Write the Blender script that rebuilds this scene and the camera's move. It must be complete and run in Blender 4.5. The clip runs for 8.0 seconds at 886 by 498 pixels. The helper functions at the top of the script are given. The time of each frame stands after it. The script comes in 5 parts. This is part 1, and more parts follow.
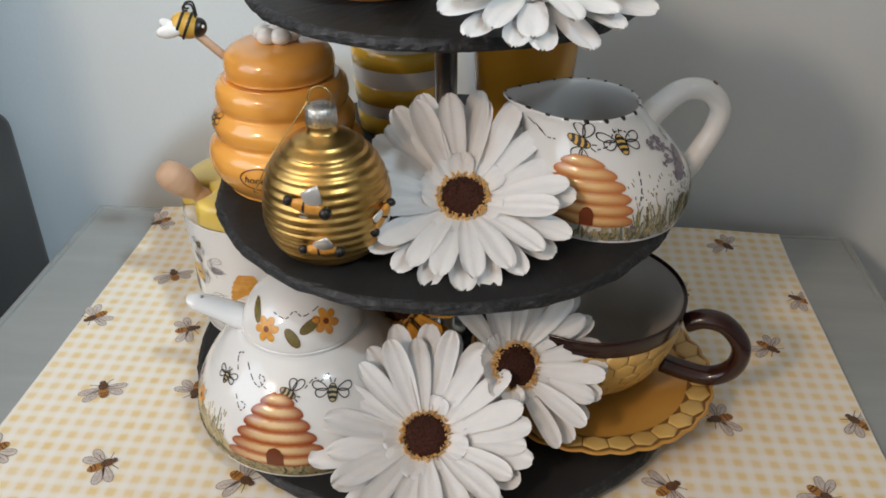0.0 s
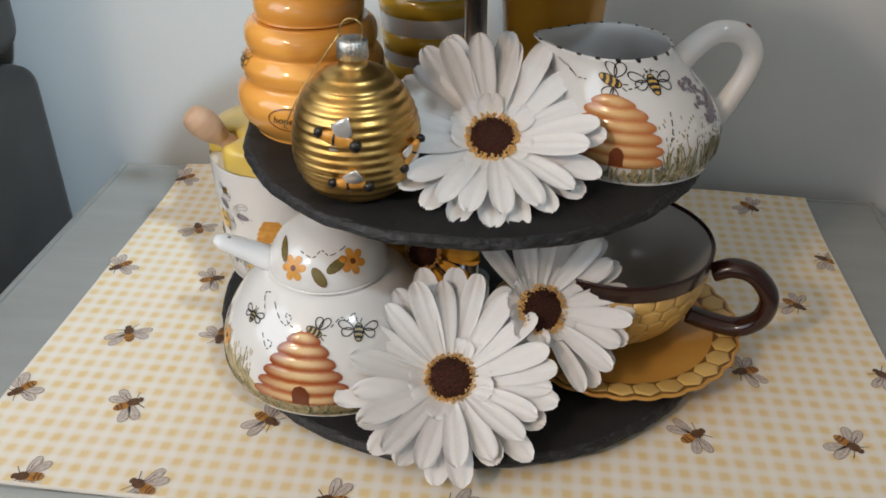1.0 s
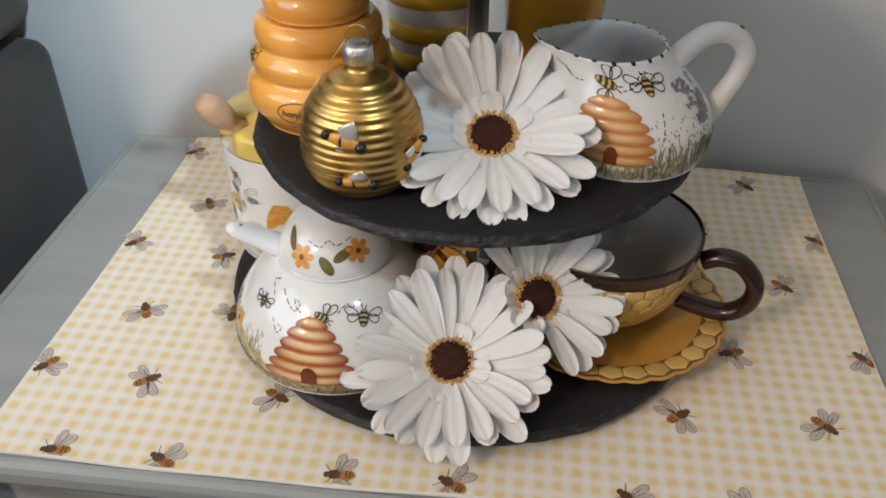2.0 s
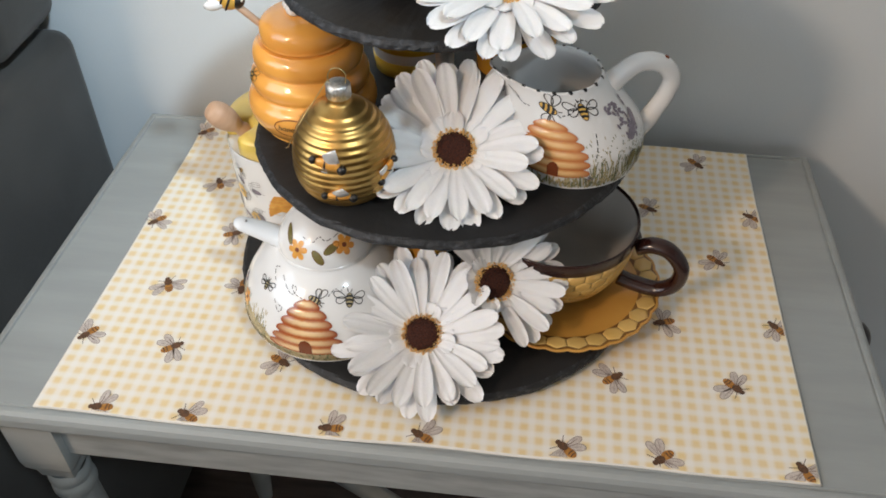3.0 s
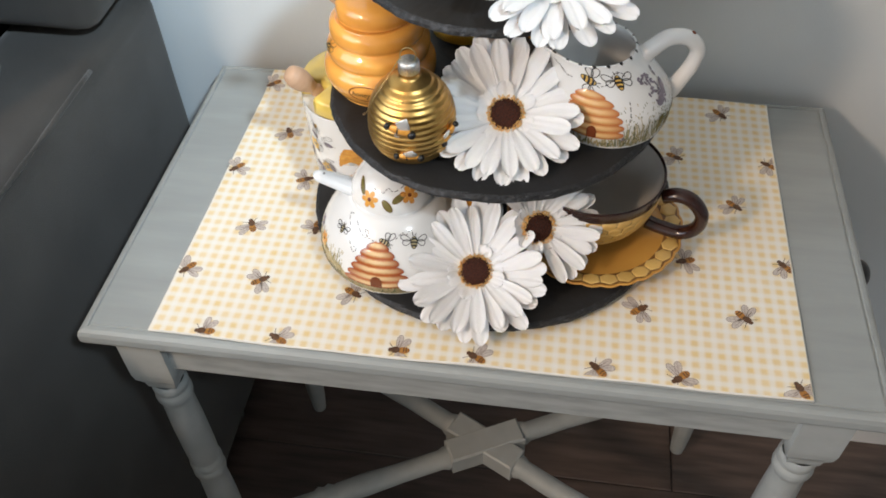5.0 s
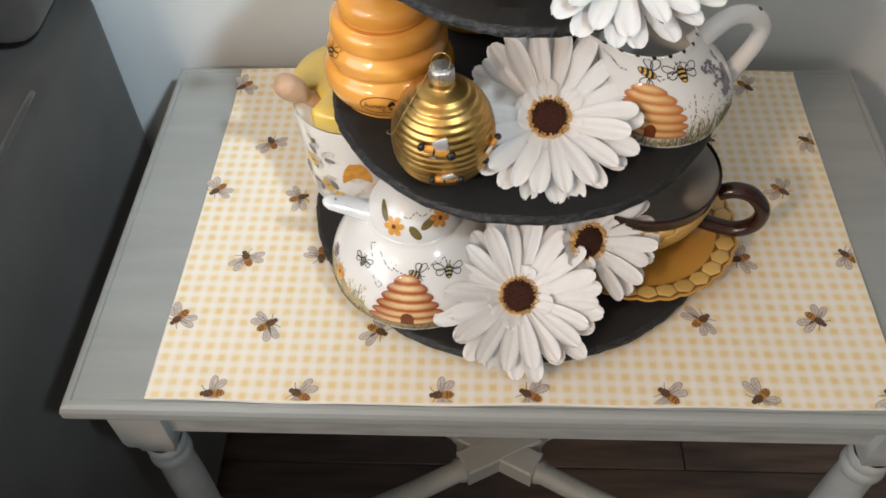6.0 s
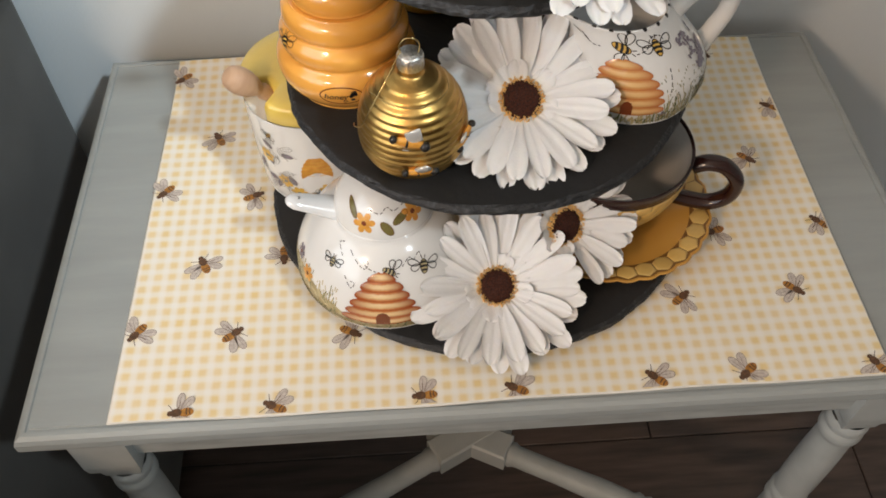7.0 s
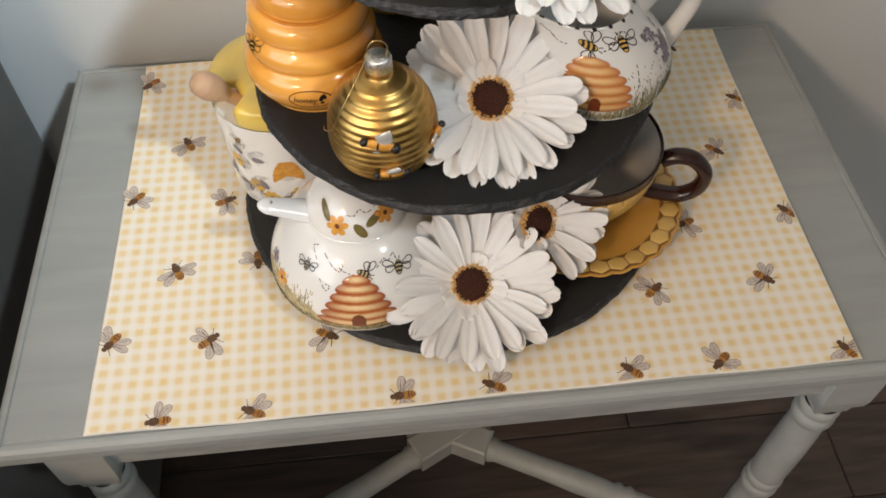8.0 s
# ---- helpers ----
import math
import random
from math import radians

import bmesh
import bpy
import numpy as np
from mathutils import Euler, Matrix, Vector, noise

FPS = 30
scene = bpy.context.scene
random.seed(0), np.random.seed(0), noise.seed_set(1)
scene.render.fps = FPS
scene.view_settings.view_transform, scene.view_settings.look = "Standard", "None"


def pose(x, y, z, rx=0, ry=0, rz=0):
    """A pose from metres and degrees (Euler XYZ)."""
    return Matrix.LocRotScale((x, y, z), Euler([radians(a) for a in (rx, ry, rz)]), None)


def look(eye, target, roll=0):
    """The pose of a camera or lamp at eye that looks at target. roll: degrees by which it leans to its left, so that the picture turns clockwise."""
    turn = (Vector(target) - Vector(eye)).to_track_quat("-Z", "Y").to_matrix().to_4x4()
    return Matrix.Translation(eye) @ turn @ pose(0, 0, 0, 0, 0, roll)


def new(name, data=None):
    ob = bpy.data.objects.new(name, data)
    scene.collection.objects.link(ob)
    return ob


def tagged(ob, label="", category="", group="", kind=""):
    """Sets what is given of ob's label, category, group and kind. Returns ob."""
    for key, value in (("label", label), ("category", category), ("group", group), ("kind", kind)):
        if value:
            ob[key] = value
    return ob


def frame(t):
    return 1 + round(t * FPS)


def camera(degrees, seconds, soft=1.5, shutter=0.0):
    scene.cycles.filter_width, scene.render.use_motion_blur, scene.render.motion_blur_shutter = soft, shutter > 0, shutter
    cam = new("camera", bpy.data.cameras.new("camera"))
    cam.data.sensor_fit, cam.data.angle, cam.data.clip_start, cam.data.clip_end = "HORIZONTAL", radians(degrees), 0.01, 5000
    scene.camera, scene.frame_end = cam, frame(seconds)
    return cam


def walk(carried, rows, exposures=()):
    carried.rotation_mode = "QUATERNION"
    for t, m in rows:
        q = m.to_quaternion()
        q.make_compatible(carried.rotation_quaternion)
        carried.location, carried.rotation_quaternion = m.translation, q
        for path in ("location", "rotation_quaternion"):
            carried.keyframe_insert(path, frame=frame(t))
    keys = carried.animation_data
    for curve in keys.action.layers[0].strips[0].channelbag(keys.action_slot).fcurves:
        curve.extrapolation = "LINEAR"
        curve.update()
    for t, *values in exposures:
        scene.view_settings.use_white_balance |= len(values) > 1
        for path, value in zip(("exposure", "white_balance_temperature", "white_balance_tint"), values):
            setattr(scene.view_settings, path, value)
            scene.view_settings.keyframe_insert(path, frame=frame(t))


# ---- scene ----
cam = camera(55.4, 8.0, soft=1.75)
PATH = [
    (0, (0.03, -0.228, 0.87), (-0.105, 1.465, -0.187), 0.2),
    (0.5, (0.032, -0.237, 0.861), (-0.125, 1.456, -0.193), 0.1),
    (1, (0.025, -0.24, 0.85), (-0.142, 1.439, -0.224), 0.4),
    (1.5, (0.021, -0.239, 0.854), (-0.149, 1.414, -0.259), 0.7),
    (3, (0.055, -0.276, 0.963), (-0.134, 1.195, -0.379), -0.3),
    (3.5, (0.062, -0.299, 0.995), (-0.145, 1.132, -0.386), -0.9),
    (4, (0.069, -0.318, 1.029), (-0.148, 1.084, -0.381), -1.4),
    (4.5, (0.075, -0.338, 1.037), (-0.159, 1.032, -0.401), -1.9),
    (5, (0.044, -0.323, 1.032), (-0.19, 1.005, -0.444), -2.0),
    (5.2, (0.028, -0.305, 1.029), (-0.2, 1.008, -0.461), -2.4),
    (6.5, (-0.047, -0.228, 0.995), (-0.016, 1.008, -0.578), -0.7),
    (7, (-0.05, -0.223, 0.994), (0.025, 0.993, -0.592), -0.3),
    (7.5, (-0.048, -0.222, 0.994), (0.06, 0.982, -0.599), -0.1),
    (8, (-0.049, -0.222, 0.997), (0.083, 0.98, -0.596), 0.2),
]

walk(cam, [(t, look(eye, target, roll)) for t, eye, target, roll in PATH],
     [(0, -0.10, 7000, 13), (1.5, -0.10, 7050, 13), (3.0, 0.16, 6950, 13), (4.5, 0.39, 6900, 13), (5.2, 0.34, 6950, 13), (6.5, 0.06, 7500, 15), (8.0, 0.04, 7650, 15)])

# ---- heights and places ----
H = 0.56                     # face of the placemat
AXIS = Vector((0.0, 0.164))  # pole of the stand
TIER = (H + 0.0054, H + 0.1056, H + 0.2067)   # undersides of the slates
TIER_R = (0.140, 0.1165, 0.0905)
SLATE = 0.0047
TOPS = [z + SLATE for z in TIER]
WALL_Y = 0.339

# ---- world and light ----
world = bpy.data.worlds.new("world")
scene.world = world
world.use_nodes = True
sky = world.node_tree.nodes.new("ShaderNodeTexSky")
sky.sky_type = "NISHITA"
sky.sun_disc = False
sky.sun_elevation, sky.sun_rotation = radians(40), radians(200)
world.node_tree.links.new(sky.outputs[0], world.node_tree.nodes["Background"].inputs[0])
world.node_tree.nodes["Background"].inputs[1].default_value = 0.1


def area(name, eye, target, sx, sy, power, colour):
    d = bpy.data.lights.new(name, "AREA")
    d.shape, d.size, d.size_y, d.energy, d.color = "RECTANGLE", sx, sy, power, colour
    ob = new(name, d)
    ob.matrix_world = look(eye, target)
    return ob


area("daylight_front", (-0.85, -3.07, 1.55), (-0.85, 0, 1.2), 0.8, 1.1, 2.5, (0.90, 0.95, 1.0))
# Added cool fill from the left; no window is known there.
area("cool_fill_west", (-1.50, -1.00, 1.52), (0.5, -0.75, 1.25), 1.55, 1.35, 20, (0.70, 0.86, 1.0))
# Cool light placed by its wall shadow; narrow cone added to leave the right dark.
lamp_data = bpy.data.lights.new("cool_spot", "SPOT")
lamp_data.energy, lamp_data.color, lamp_data.shadow_soft_size = 200, (0.66, 0.85, 1.0), 0.07
lamp_data.spot_size, lamp_data.spot_blend = radians(30), 1.0
lamp = new("cool_spot", lamp_data)
lamp.matrix_world = look((0.90, -0.95, 2.22), (-0.51, 0.33, 0.79))
# Warm light from the left, placed by its shadows; its real fitting is unknown.
bulb_data = bpy.data.lights.new("warm_light_left", "POINT")
bulb_data.energy, bulb_data.color, bulb_data.shadow_soft_size = 40, (1.0, 0.77, 0.58), 0.09
bulb = new("warm_light_left", bulb_data)
bulb.location = (-0.95, -1.15, 1.64)


# ---- materials ----
def material(name, colour, rough=0.5, metal=0.0, second=None, scale=20.0, detail=4.0, bump=0.0, bump_scale=None,
             coat=0.0, spread=(0.35, 0.65), stretch=(1, 1, 1), rough_var=0.0, random_tone=0.0, sheen=0.0, trans=0.0):
    m = bpy.data.materials.new(name)
    m.use_nodes = True
    n, l = m.node_tree.nodes, m.node_tree.links
    b = n["Principled BSDF"]
    b.inputs["Roughness"].default_value, b.inputs["Metallic"].default_value = rough, metal
    b.inputs["Coat Weight"].default_value = coat
    b.inputs["Coat Roughness"].default_value = 0.06
    b.inputs["Sheen Weight"].default_value = sheen
    if trans:
        b.inputs["Subsurface Weight"].default_value = trans
        b.inputs["Subsurface Radius"].default_value = (0.004, 0.003, 0.002)
        b.inputs["Subsurface Scale"].default_value = 1.0
    co = n.new("ShaderNodeTexCoord")
    mp = n.new("ShaderNodeMapping")
    mp.inputs["Scale"].default_value = stretch
    l.new(co.outputs["Object"], mp.inputs["Vector"])
    nz = n.new("ShaderNodeTexNoise")
    nz.inputs["Scale"].default_value, nz.inputs["Detail"].default_value = scale, detail
    l.new(mp.outputs[0], nz.inputs["Vector"])
    ramp = n.new("ShaderNodeValToRGB")
    second = second or tuple(c * 0.88 for c in colour)
    ramp.color_ramp.elements[0].position, ramp.color_ramp.elements[1].position = spread
    ramp.color_ramp.elements[0].color = (*second, 1)
    ramp.color_ramp.elements[1].color = (*colour, 1)
    l.new(nz.outputs["Fac"], ramp.inputs[0])
    out = ramp.outputs[0]
    if random_tone:
        info = n.new("ShaderNodeObjectInfo")
        hsv = n.new("ShaderNodeHueSaturation")
        mr = n.new("ShaderNodeMapRange")
        mr.inputs[3].default_value, mr.inputs[4].default_value = 1 - random_tone, 1 + random_tone
        l.new(info.outputs["Random"], mr.inputs[0])
        l.new(mr.outputs[0], hsv.inputs["Value"])
        l.new(out, hsv.inputs["Color"])
        out = hsv.outputs[0]
    l.new(out, b.inputs["Base Color"])
    if rough_var:
        mr2 = n.new("ShaderNodeMapRange")
        mr2.inputs[3].default_value, mr2.inputs[4].default_value = max(0, rough - rough_var), rough + rough_var
        l.new(nz.outputs["Fac"], mr2.inputs[0])
        l.new(mr2.outputs[0], b.inputs["Roughness"])
    if bump:
        nb = n.new("ShaderNodeTexNoise")
        nb.inputs["Scale"].default_value, nb.inputs["Detail"].default_value = bump_scale or scale * 4, 5
        l.new(mp.outputs[0], nb.inputs["Vector"])
        bp = n.new("ShaderNodeBump")
        bp.inputs["Strength"].default_value, bp.inputs["Distance"].default_value = bump, 0.001
        l.new(nb.outputs["Fac"], bp.inputs["Height"])
        l.new(bp.outputs[0], b.inputs["Normal"])
    return m


def gingham():
    m = material("gingham_paper", (0.84, 0.81, 0.72), 0.62, bump=0.08, bump_scale=900)
    n, l = m.node_tree.nodes, m.node_tree.links
    b = n["Principled BSDF"]
    co = n.new("ShaderNodeTexCoord")
    wob = n.new("ShaderNodeTexNoise")
    wob.inputs["Scale"].default_value = 260
    l.new(co.outputs["Object"], wob.inputs["Vector"])
    add = n.new("ShaderNodeVectorMath")
    add.operation = "MULTIPLY_ADD"
    add.inputs[1].default_value = (0.0012, 0.0010, 0)
    l.new(wob.outputs["Color"], add.inputs[0])
    l.new(co.outputs["Object"], add.inputs[2])
    sep = n.new("ShaderNodeSeparateXYZ")
    l.new(add.outputs[0], sep.inputs[0])
    bands = []
    for axis in (0, 1):
        k = n.new("ShaderNodeMath")
        k.operation = "MULTIPLY"
        k.inputs[1].default_value = 2 * math.pi / 0.00885
        l.new(sep.outputs[axis], k.inputs[0])
        sn = n.new("ShaderNodeMath")
        sn.operation = "SINE"
        l.new(k.outputs[0], sn.inputs[0])
        st = n.new("ShaderNodeMapRange")
        st.inputs[1].default_value, st.inputs[2].default_value = -0.80, 0.60
        l.new(sn.outputs[0], st.inputs[0])
        bands.append(st.outputs[0])
    both = n.new("ShaderNodeMath")
    both.operation = "MULTIPLY"
    l.new(bands[0], both.inputs[0])
    l.new(bands[1], both.inputs[1])
    some = n.new("ShaderNodeMath")
    some.operation = "ADD"
    l.new(bands[0], some.inputs[0])
    l.new(bands[1], some.inputs[1])
    fac = n.new("ShaderNodeMath")
    fac.operation = "MULTIPLY_ADD"
    fac.inputs[1].default_value = 0.22
    l.new(some.outputs[0], fac.inputs[0])
    half = n.new("ShaderNodeMath")
    half.operation = "MULTIPLY"
    half.inputs[1].default_value = 0.50
    l.new(both.outputs[0], half.inputs[0])
    l.new(half.outputs[0], fac.inputs[2])
    var = n.new("ShaderNodeTexNoise")
    var.inputs["Scale"].default_value = 55
    l.new(co.outputs["Object"], var.inputs["Vector"])
    vm = n.new("ShaderNodeMapRange")
    vm.inputs[1].default_value, vm.inputs[2].default_value = 0.3, 0.7
    vm.inputs[3].default_value, vm.inputs[4].default_value = 0.75, 1.05
    l.new(var.outputs["Fac"], vm.inputs[0])
    fm = n.new("ShaderNodeMath")
    fm.operation = "MULTIPLY"
    l.new(fac.outputs[0], fm.inputs[0])
    l.new(vm.outputs[0], fm.inputs[1])
    mix = n.new("ShaderNodeMix")
    mix.data_type = "RGBA"
    mix.inputs[6].default_value = (0.86, 0.83, 0.77, 1)
    mix.inputs[7].default_value = (0.80, 0.62, 0.30, 1)
    l.new(fm.outputs[0], mix.inputs[0])
    l.new(mix.outputs[2], b.inputs["Base Color"])
    return m


M_WALL = material("painted_wall", (0.65, 0.71, 0.745), 0.85, second=(0.62, 0.68, 0.715), scale=3, bump=0.15, bump_scale=500)
M_CEIL = material("ceiling_paint", (0.78, 0.78, 0.76), 0.9, scale=4)
M_TRIM = material("white_trim_paint", (0.76, 0.78, 0.78), 0.45, scale=12, bump=0.05)
M_FLOOR = material("dark_floor_wood", (0.115, 0.082, 0.070), 0.42, second=(0.046, 0.035, 0.031), scale=9, stretch=(1, 9, 1), detail=8,
                   bump=0.2, bump_scale=60, random_tone=0.25, spread=(0.3, 0.7))
M_GAP = material("floor_gap", (0.02, 0.016, 0.014), 0.8)
M_PIPING = material("reddish_piping", (0.085, 0.045, 0.040), 0.9, scale=90)
M_SOFA = material("charcoal_upholstery", (0.041, 0.040, 0.0375), 0.95, second=(0.027, 0.026, 0.0245), scale=14, bump=0.5, bump_scale=1300, sheen=0.15)
M_TABLE = material("grey_chalk_paint", (0.335, 0.365, 0.365), 0.55, second=(0.285, 0.31, 0.31), scale=9, stretch=(1, 7, 7), detail=7, bump=0.12,
                   bump_scale=70, rough_var=0.1, spread=(0.3, 0.7))
M_TABLE_WORN = material("rubbed_grey_paint", (0.40, 0.43, 0.43), 0.5, second=(0.29, 0.315, 0.315), scale=26, stretch=(1, 5, 5), detail=7, bump=0.15,
                        bump_scale=120)
M_LEG = material("brushed_grey_paint", (0.40, 0.43, 0.43), 0.5, second=(0.34, 0.37, 0.37), scale=30, detail=6, bump=0.12, bump_scale=160)
M_INKLINE = material("brown_wing_line", (0.30, 0.24, 0.21), 0.6)
M_SLATE = material("black_slate", (0.015, 0.0155, 0.017), 0.68, second=(0.009, 0.0093, 0.010), scale=26, detail=8, bump=0.45, bump_scale=170, rough_var=0.12)
M_CHIP = material("chipped_slate_edge", (0.048, 0.051, 0.058), 0.6, second=(0.014, 0.015, 0.017), scale=260, detail=6, bump=0.9, bump_scale=420,
                  spread=(0.52, 0.72))
M_STEEL = material("brushed_steel", (0.55, 0.55, 0.54), 0.28, metal=1.0, scale=40)
M_RUBBER = material("black_rubber", (0.02, 0.02, 0.02), 0.8)
M_MAT = gingham()
M_MAT_EDGE = material("white_paper_edge", (0.78, 0.76, 0.71), 0.7)
M_WHITE = material("white_glaze", (0.79, 0.79, 0.78), 0.16, second=(0.75, 0.755, 0.75), scale=16, coat=0.5)
M_BLUISH = material("white_glaze_with_blue_rim", (0.78, 0.80, 0.82), 0.16, scale=16, coat=0.5)
M_HONEY = material("honey_glaze", (0.88, 0.43, 0.095), 0.2, second=(0.82, 0.37, 0.075), scale=22, coat=0.6)
M_GOLD = material("gold_mercury_glass", (0.74, 0.47, 0.165), 0.36, metal=1.0, second=(0.44, 0.25, 0.07), scale=45, detail=6, bump=0.12, bump_scale=260,
                  rough_var=0.1)
M_GLITTER = material("gold_glitter", (0.80, 0.60, 0.30), 0.45, metal=0.8, second=(0.42, 0.26, 0.08), scale=1500, bump=0.9, bump_scale=2500)
M_SILVER = material("silver_cap", (0.78, 0.77, 0.74), 0.42, metal=1.0, second=(0.55, 0.54, 0.51), scale=600, bump=0.5, bump_scale=900)
M_WIRE = material("gold_wire", (0.62, 0.45, 0.2), 0.3, metal=1.0)
M_PETAL = material("white_silk_petal", (0.80, 0.80, 0.80), 0.8, second=(0.775, 0.775, 0.78), scale=110, stretch=(1, 1, 1), detail=5, bump=0.15,
                   bump_scale=600, trans=0.12, sheen=0.1)
M_DISC = material("brown_flower_disc", (0.085, 0.018, 0.006), 0.9, second=(0.024, 0.006, 0.003), scale=900, bump=1.0, bump_scale=1600)
M_POLLEN = material("golden_pollen", (0.90, 0.66, 0.32), 0.7, second=(0.80, 0.46, 0.14), scale=800)
M_YPETAL = material("yellow_silk_petal", (0.70, 0.36, 0.035), 0.75, second=(0.55, 0.24, 0.02), scale=120, bump=0.2, bump_scale=600)
M_OCHRE = material("ochre_glaze", (0.62, 0.33, 0.075), 0.3, second=(0.54, 0.27, 0.055), scale=18, coat=0.3, bump=0.05, bump_scale=200)
M_CELL = material("honeycomb_glaze", (0.70, 0.47, 0.16), 0.28, second=(0.60, 0.36, 0.10), scale=60, coat=0.3, random_tone=0.12)
M_GROOVE = material("brown_groove", (0.22, 0.10, 0.026), 0.4, scale=60)
M_BROWN = material("dark_brown_glaze", (0.030, 0.0085, 0.006), 0.22, second=(0.020, 0.006, 0.005), scale=30, coat=0.1)
M_INSIDE = material("pale_cup_glaze", (0.50, 0.48, 0.45), 0.2, scale=20, coat=0.4)
M_YELLOW = material("yellow_glaze", (0.78, 0.50, 0.06), 0.22, second=(0.72, 0.44, 0.045), scale=22, coat=0.4)
M_AMBER = material("amber_glaze", (0.66, 0.31, 0.03), 0.25, second=(0.58, 0.26, 0.025), scale=22, coat=0.4)
M_LID = material("yellow_lid_glaze", (0.80, 0.58, 0.13), 0.3, scale=22, coat=0.3)
M_BEECH = material("beech_wood", (0.56, 0.37, 0.25), 0.5, second=(0.48, 0.30, 0.19), scale=40, stretch=(1, 1, 4), detail=6, bump=0.06)
M_BLACK = material("black_paint", (0.014, 0.012, 0.011), 0.35)
M_PAINT_Y = material("yellow_paint", (0.72, 0.45, 0.10), 0.3, second=(0.62, 0.35, 0.06), scale=200)
M_PAINT_O = material("orange_paint", (0.74, 0.36, 0.07), 0.3, second=(0.60, 0.25, 0.04), scale=200)
def hive_paint(name, russet, orange, cream, ends=2.6):
    """Straw bands painted one above the other: russet in the seams and at both ends, cream where they swell."""
    m = material(name, cream, 0.22, scale=140, coat=0.3)
    n, l = m.node_tree.nodes, m.node_tree.links
    uv = n.new("ShaderNodeUVMap")
    sep = n.new("ShaderNodeSeparateXYZ")
    l.new(uv.outputs[0], sep.inputs[0])
    fr = n.new("ShaderNodeMath")
    fr.operation = "FRACT"
    l.new(sep.outputs[1], fr.inputs[0])
    ramp = n.new("ShaderNodeValToRGB")
    e = ramp.color_ramp.elements
    e[0].position, e[0].color = 0.0, (*russet, 1)
    e[1].position, e[1].color = 1.0, (*orange, 1)
    for p, col in ((0.09, russet), (0.26, orange), (0.55, cream), (0.82, cream)):
        k = e.new(p)
        k.color = (*col, 1)
    wob = n.new("ShaderNodeTexNoise")
    wob.inputs["Scale"].default_value = 420
    co = n.new("ShaderNodeTexCoord")
    l.new(co.outputs["Object"], wob.inputs["Vector"])
    ad = n.new("ShaderNodeMath")
    ad.operation = "MULTIPLY_ADD"
    ad.inputs[1].default_value = 0.16
    l.new(wob.outputs["Fac"], ad.inputs[0])
    l.new(fr.outputs[0], ad.inputs[2])
    l.new(ad.outputs[0], ramp.inputs[0])
    ab = n.new("ShaderNodeMath")
    ab.operation = "ABSOLUTE"
    l.new(sep.outputs[0], ab.inputs[0])
    pw = n.new("ShaderNodeMath")
    pw.operation = "POWER"
    pw.inputs[1].default_value = ends
    l.new(ab.outputs[0], pw.inputs[0])
    mix = n.new("ShaderNodeMix")
    mix.data_type = "RGBA"
    mix.inputs[7].default_value = (*russet, 1)
    l.new(pw.outputs[0], mix.inputs[0])
    l.new(ramp.outputs[0], mix.inputs[6])
    l.new(mix.outputs[2], n["Principled BSDF"].inputs["Base Color"])
    return m


M_HIVE_A = hive_paint("russet_hive_paint", (0.30, 0.060, 0.020), (0.52, 0.17, 0.05), (0.78, 0.56, 0.30), 1.9)
M_HIVE_B = hive_paint("peach_hive_paint", (0.50, 0.16, 0.055), (0.62, 0.27, 0.09), (0.74, 0.46, 0.20))
M_DOOR = material("brown_door_paint", (0.18, 0.045, 0.016), 0.25, scale=120)
M_LEAF = material("olive_leaf_paint", (0.20, 0.16, 0.055), 0.25, second=(0.13, 0.11, 0.03), scale=300)
M_GREEN = material("grass_paint", (0.13, 0.15, 0.075), 0.25, second=(0.27, 0.27, 0.15), scale=250)
M_STRAW = material("straw_paint", (0.40, 0.32, 0.16), 0.25, second=(0.54, 0.46, 0.28), scale=300)
M_LILAC = material("lilac_paint", (0.27, 0.23, 0.28), 0.25, second=(0.18, 0.16, 0.20), scale=300)
M_GREYINK = material("grey_ink", (0.25, 0.24, 0.23), 0.4)
M_WING = material("printed_wing", (0.50, 0.43, 0.39), 0.6, second=(0.64, 0.58, 0.53), scale=600)
M_THORAX = material("printed_brown", (0.15, 0.070, 0.032), 0.6, second=(0.075, 0.038, 0.02), scale=700)
M_ABDOMEN = material("printed_amber", (0.50, 0.23, 0.045), 0.6, second=(0.30, 0.12, 0.025), scale=500)
M_WINGWHITE = material("silvery_wing_paint", (0.84, 0.83, 0.81), 0.28, metal=0.55)


# ---- mesh tools ----
def link(name, verts, faces, mats, parent=None, label="", smooth=True, idx=None):
    me = bpy.data.meshes.new(name)
    me.from_pydata([tuple(v) for v in verts], [], faces)
    for m in (mats if isinstance(mats, (list, tuple)) else [mats]):
        me.materials.append(m)
    if idx is not None:
        me.polygons.foreach_set("material_index", idx)
    me.polygons.foreach_set("use_smooth", [smooth] * len(me.polygons))
    me.update()
    ob = new(name, me)
    ob.parent = parent
    if label:
        tagged(ob, label)
    return ob


def part(name, bm, mat, parent=None, label="", smooth=True):
    me = bpy.data.meshes.new(name)
    bmesh.ops.recalc_face_normals(bm, faces=bm.faces)
    bm.to_mesh(me)
    bm.free()
    for m in (mat if isinstance(mat, (list, tuple)) else [mat]):
        me.materials.append(m)
    me.polygons.foreach_set("use_smooth", [smooth] * len(me.polygons))
    ob = new(name, me)
    ob.parent = parent
    if label:
        tagged(ob, label)
    return ob


def thing(name, at, label, category, group="", kind=""):
    ob = new(name)
    ob.empty_display_size = 0.02
    ob.location = at
    return tagged(ob, label, category, group, kind)


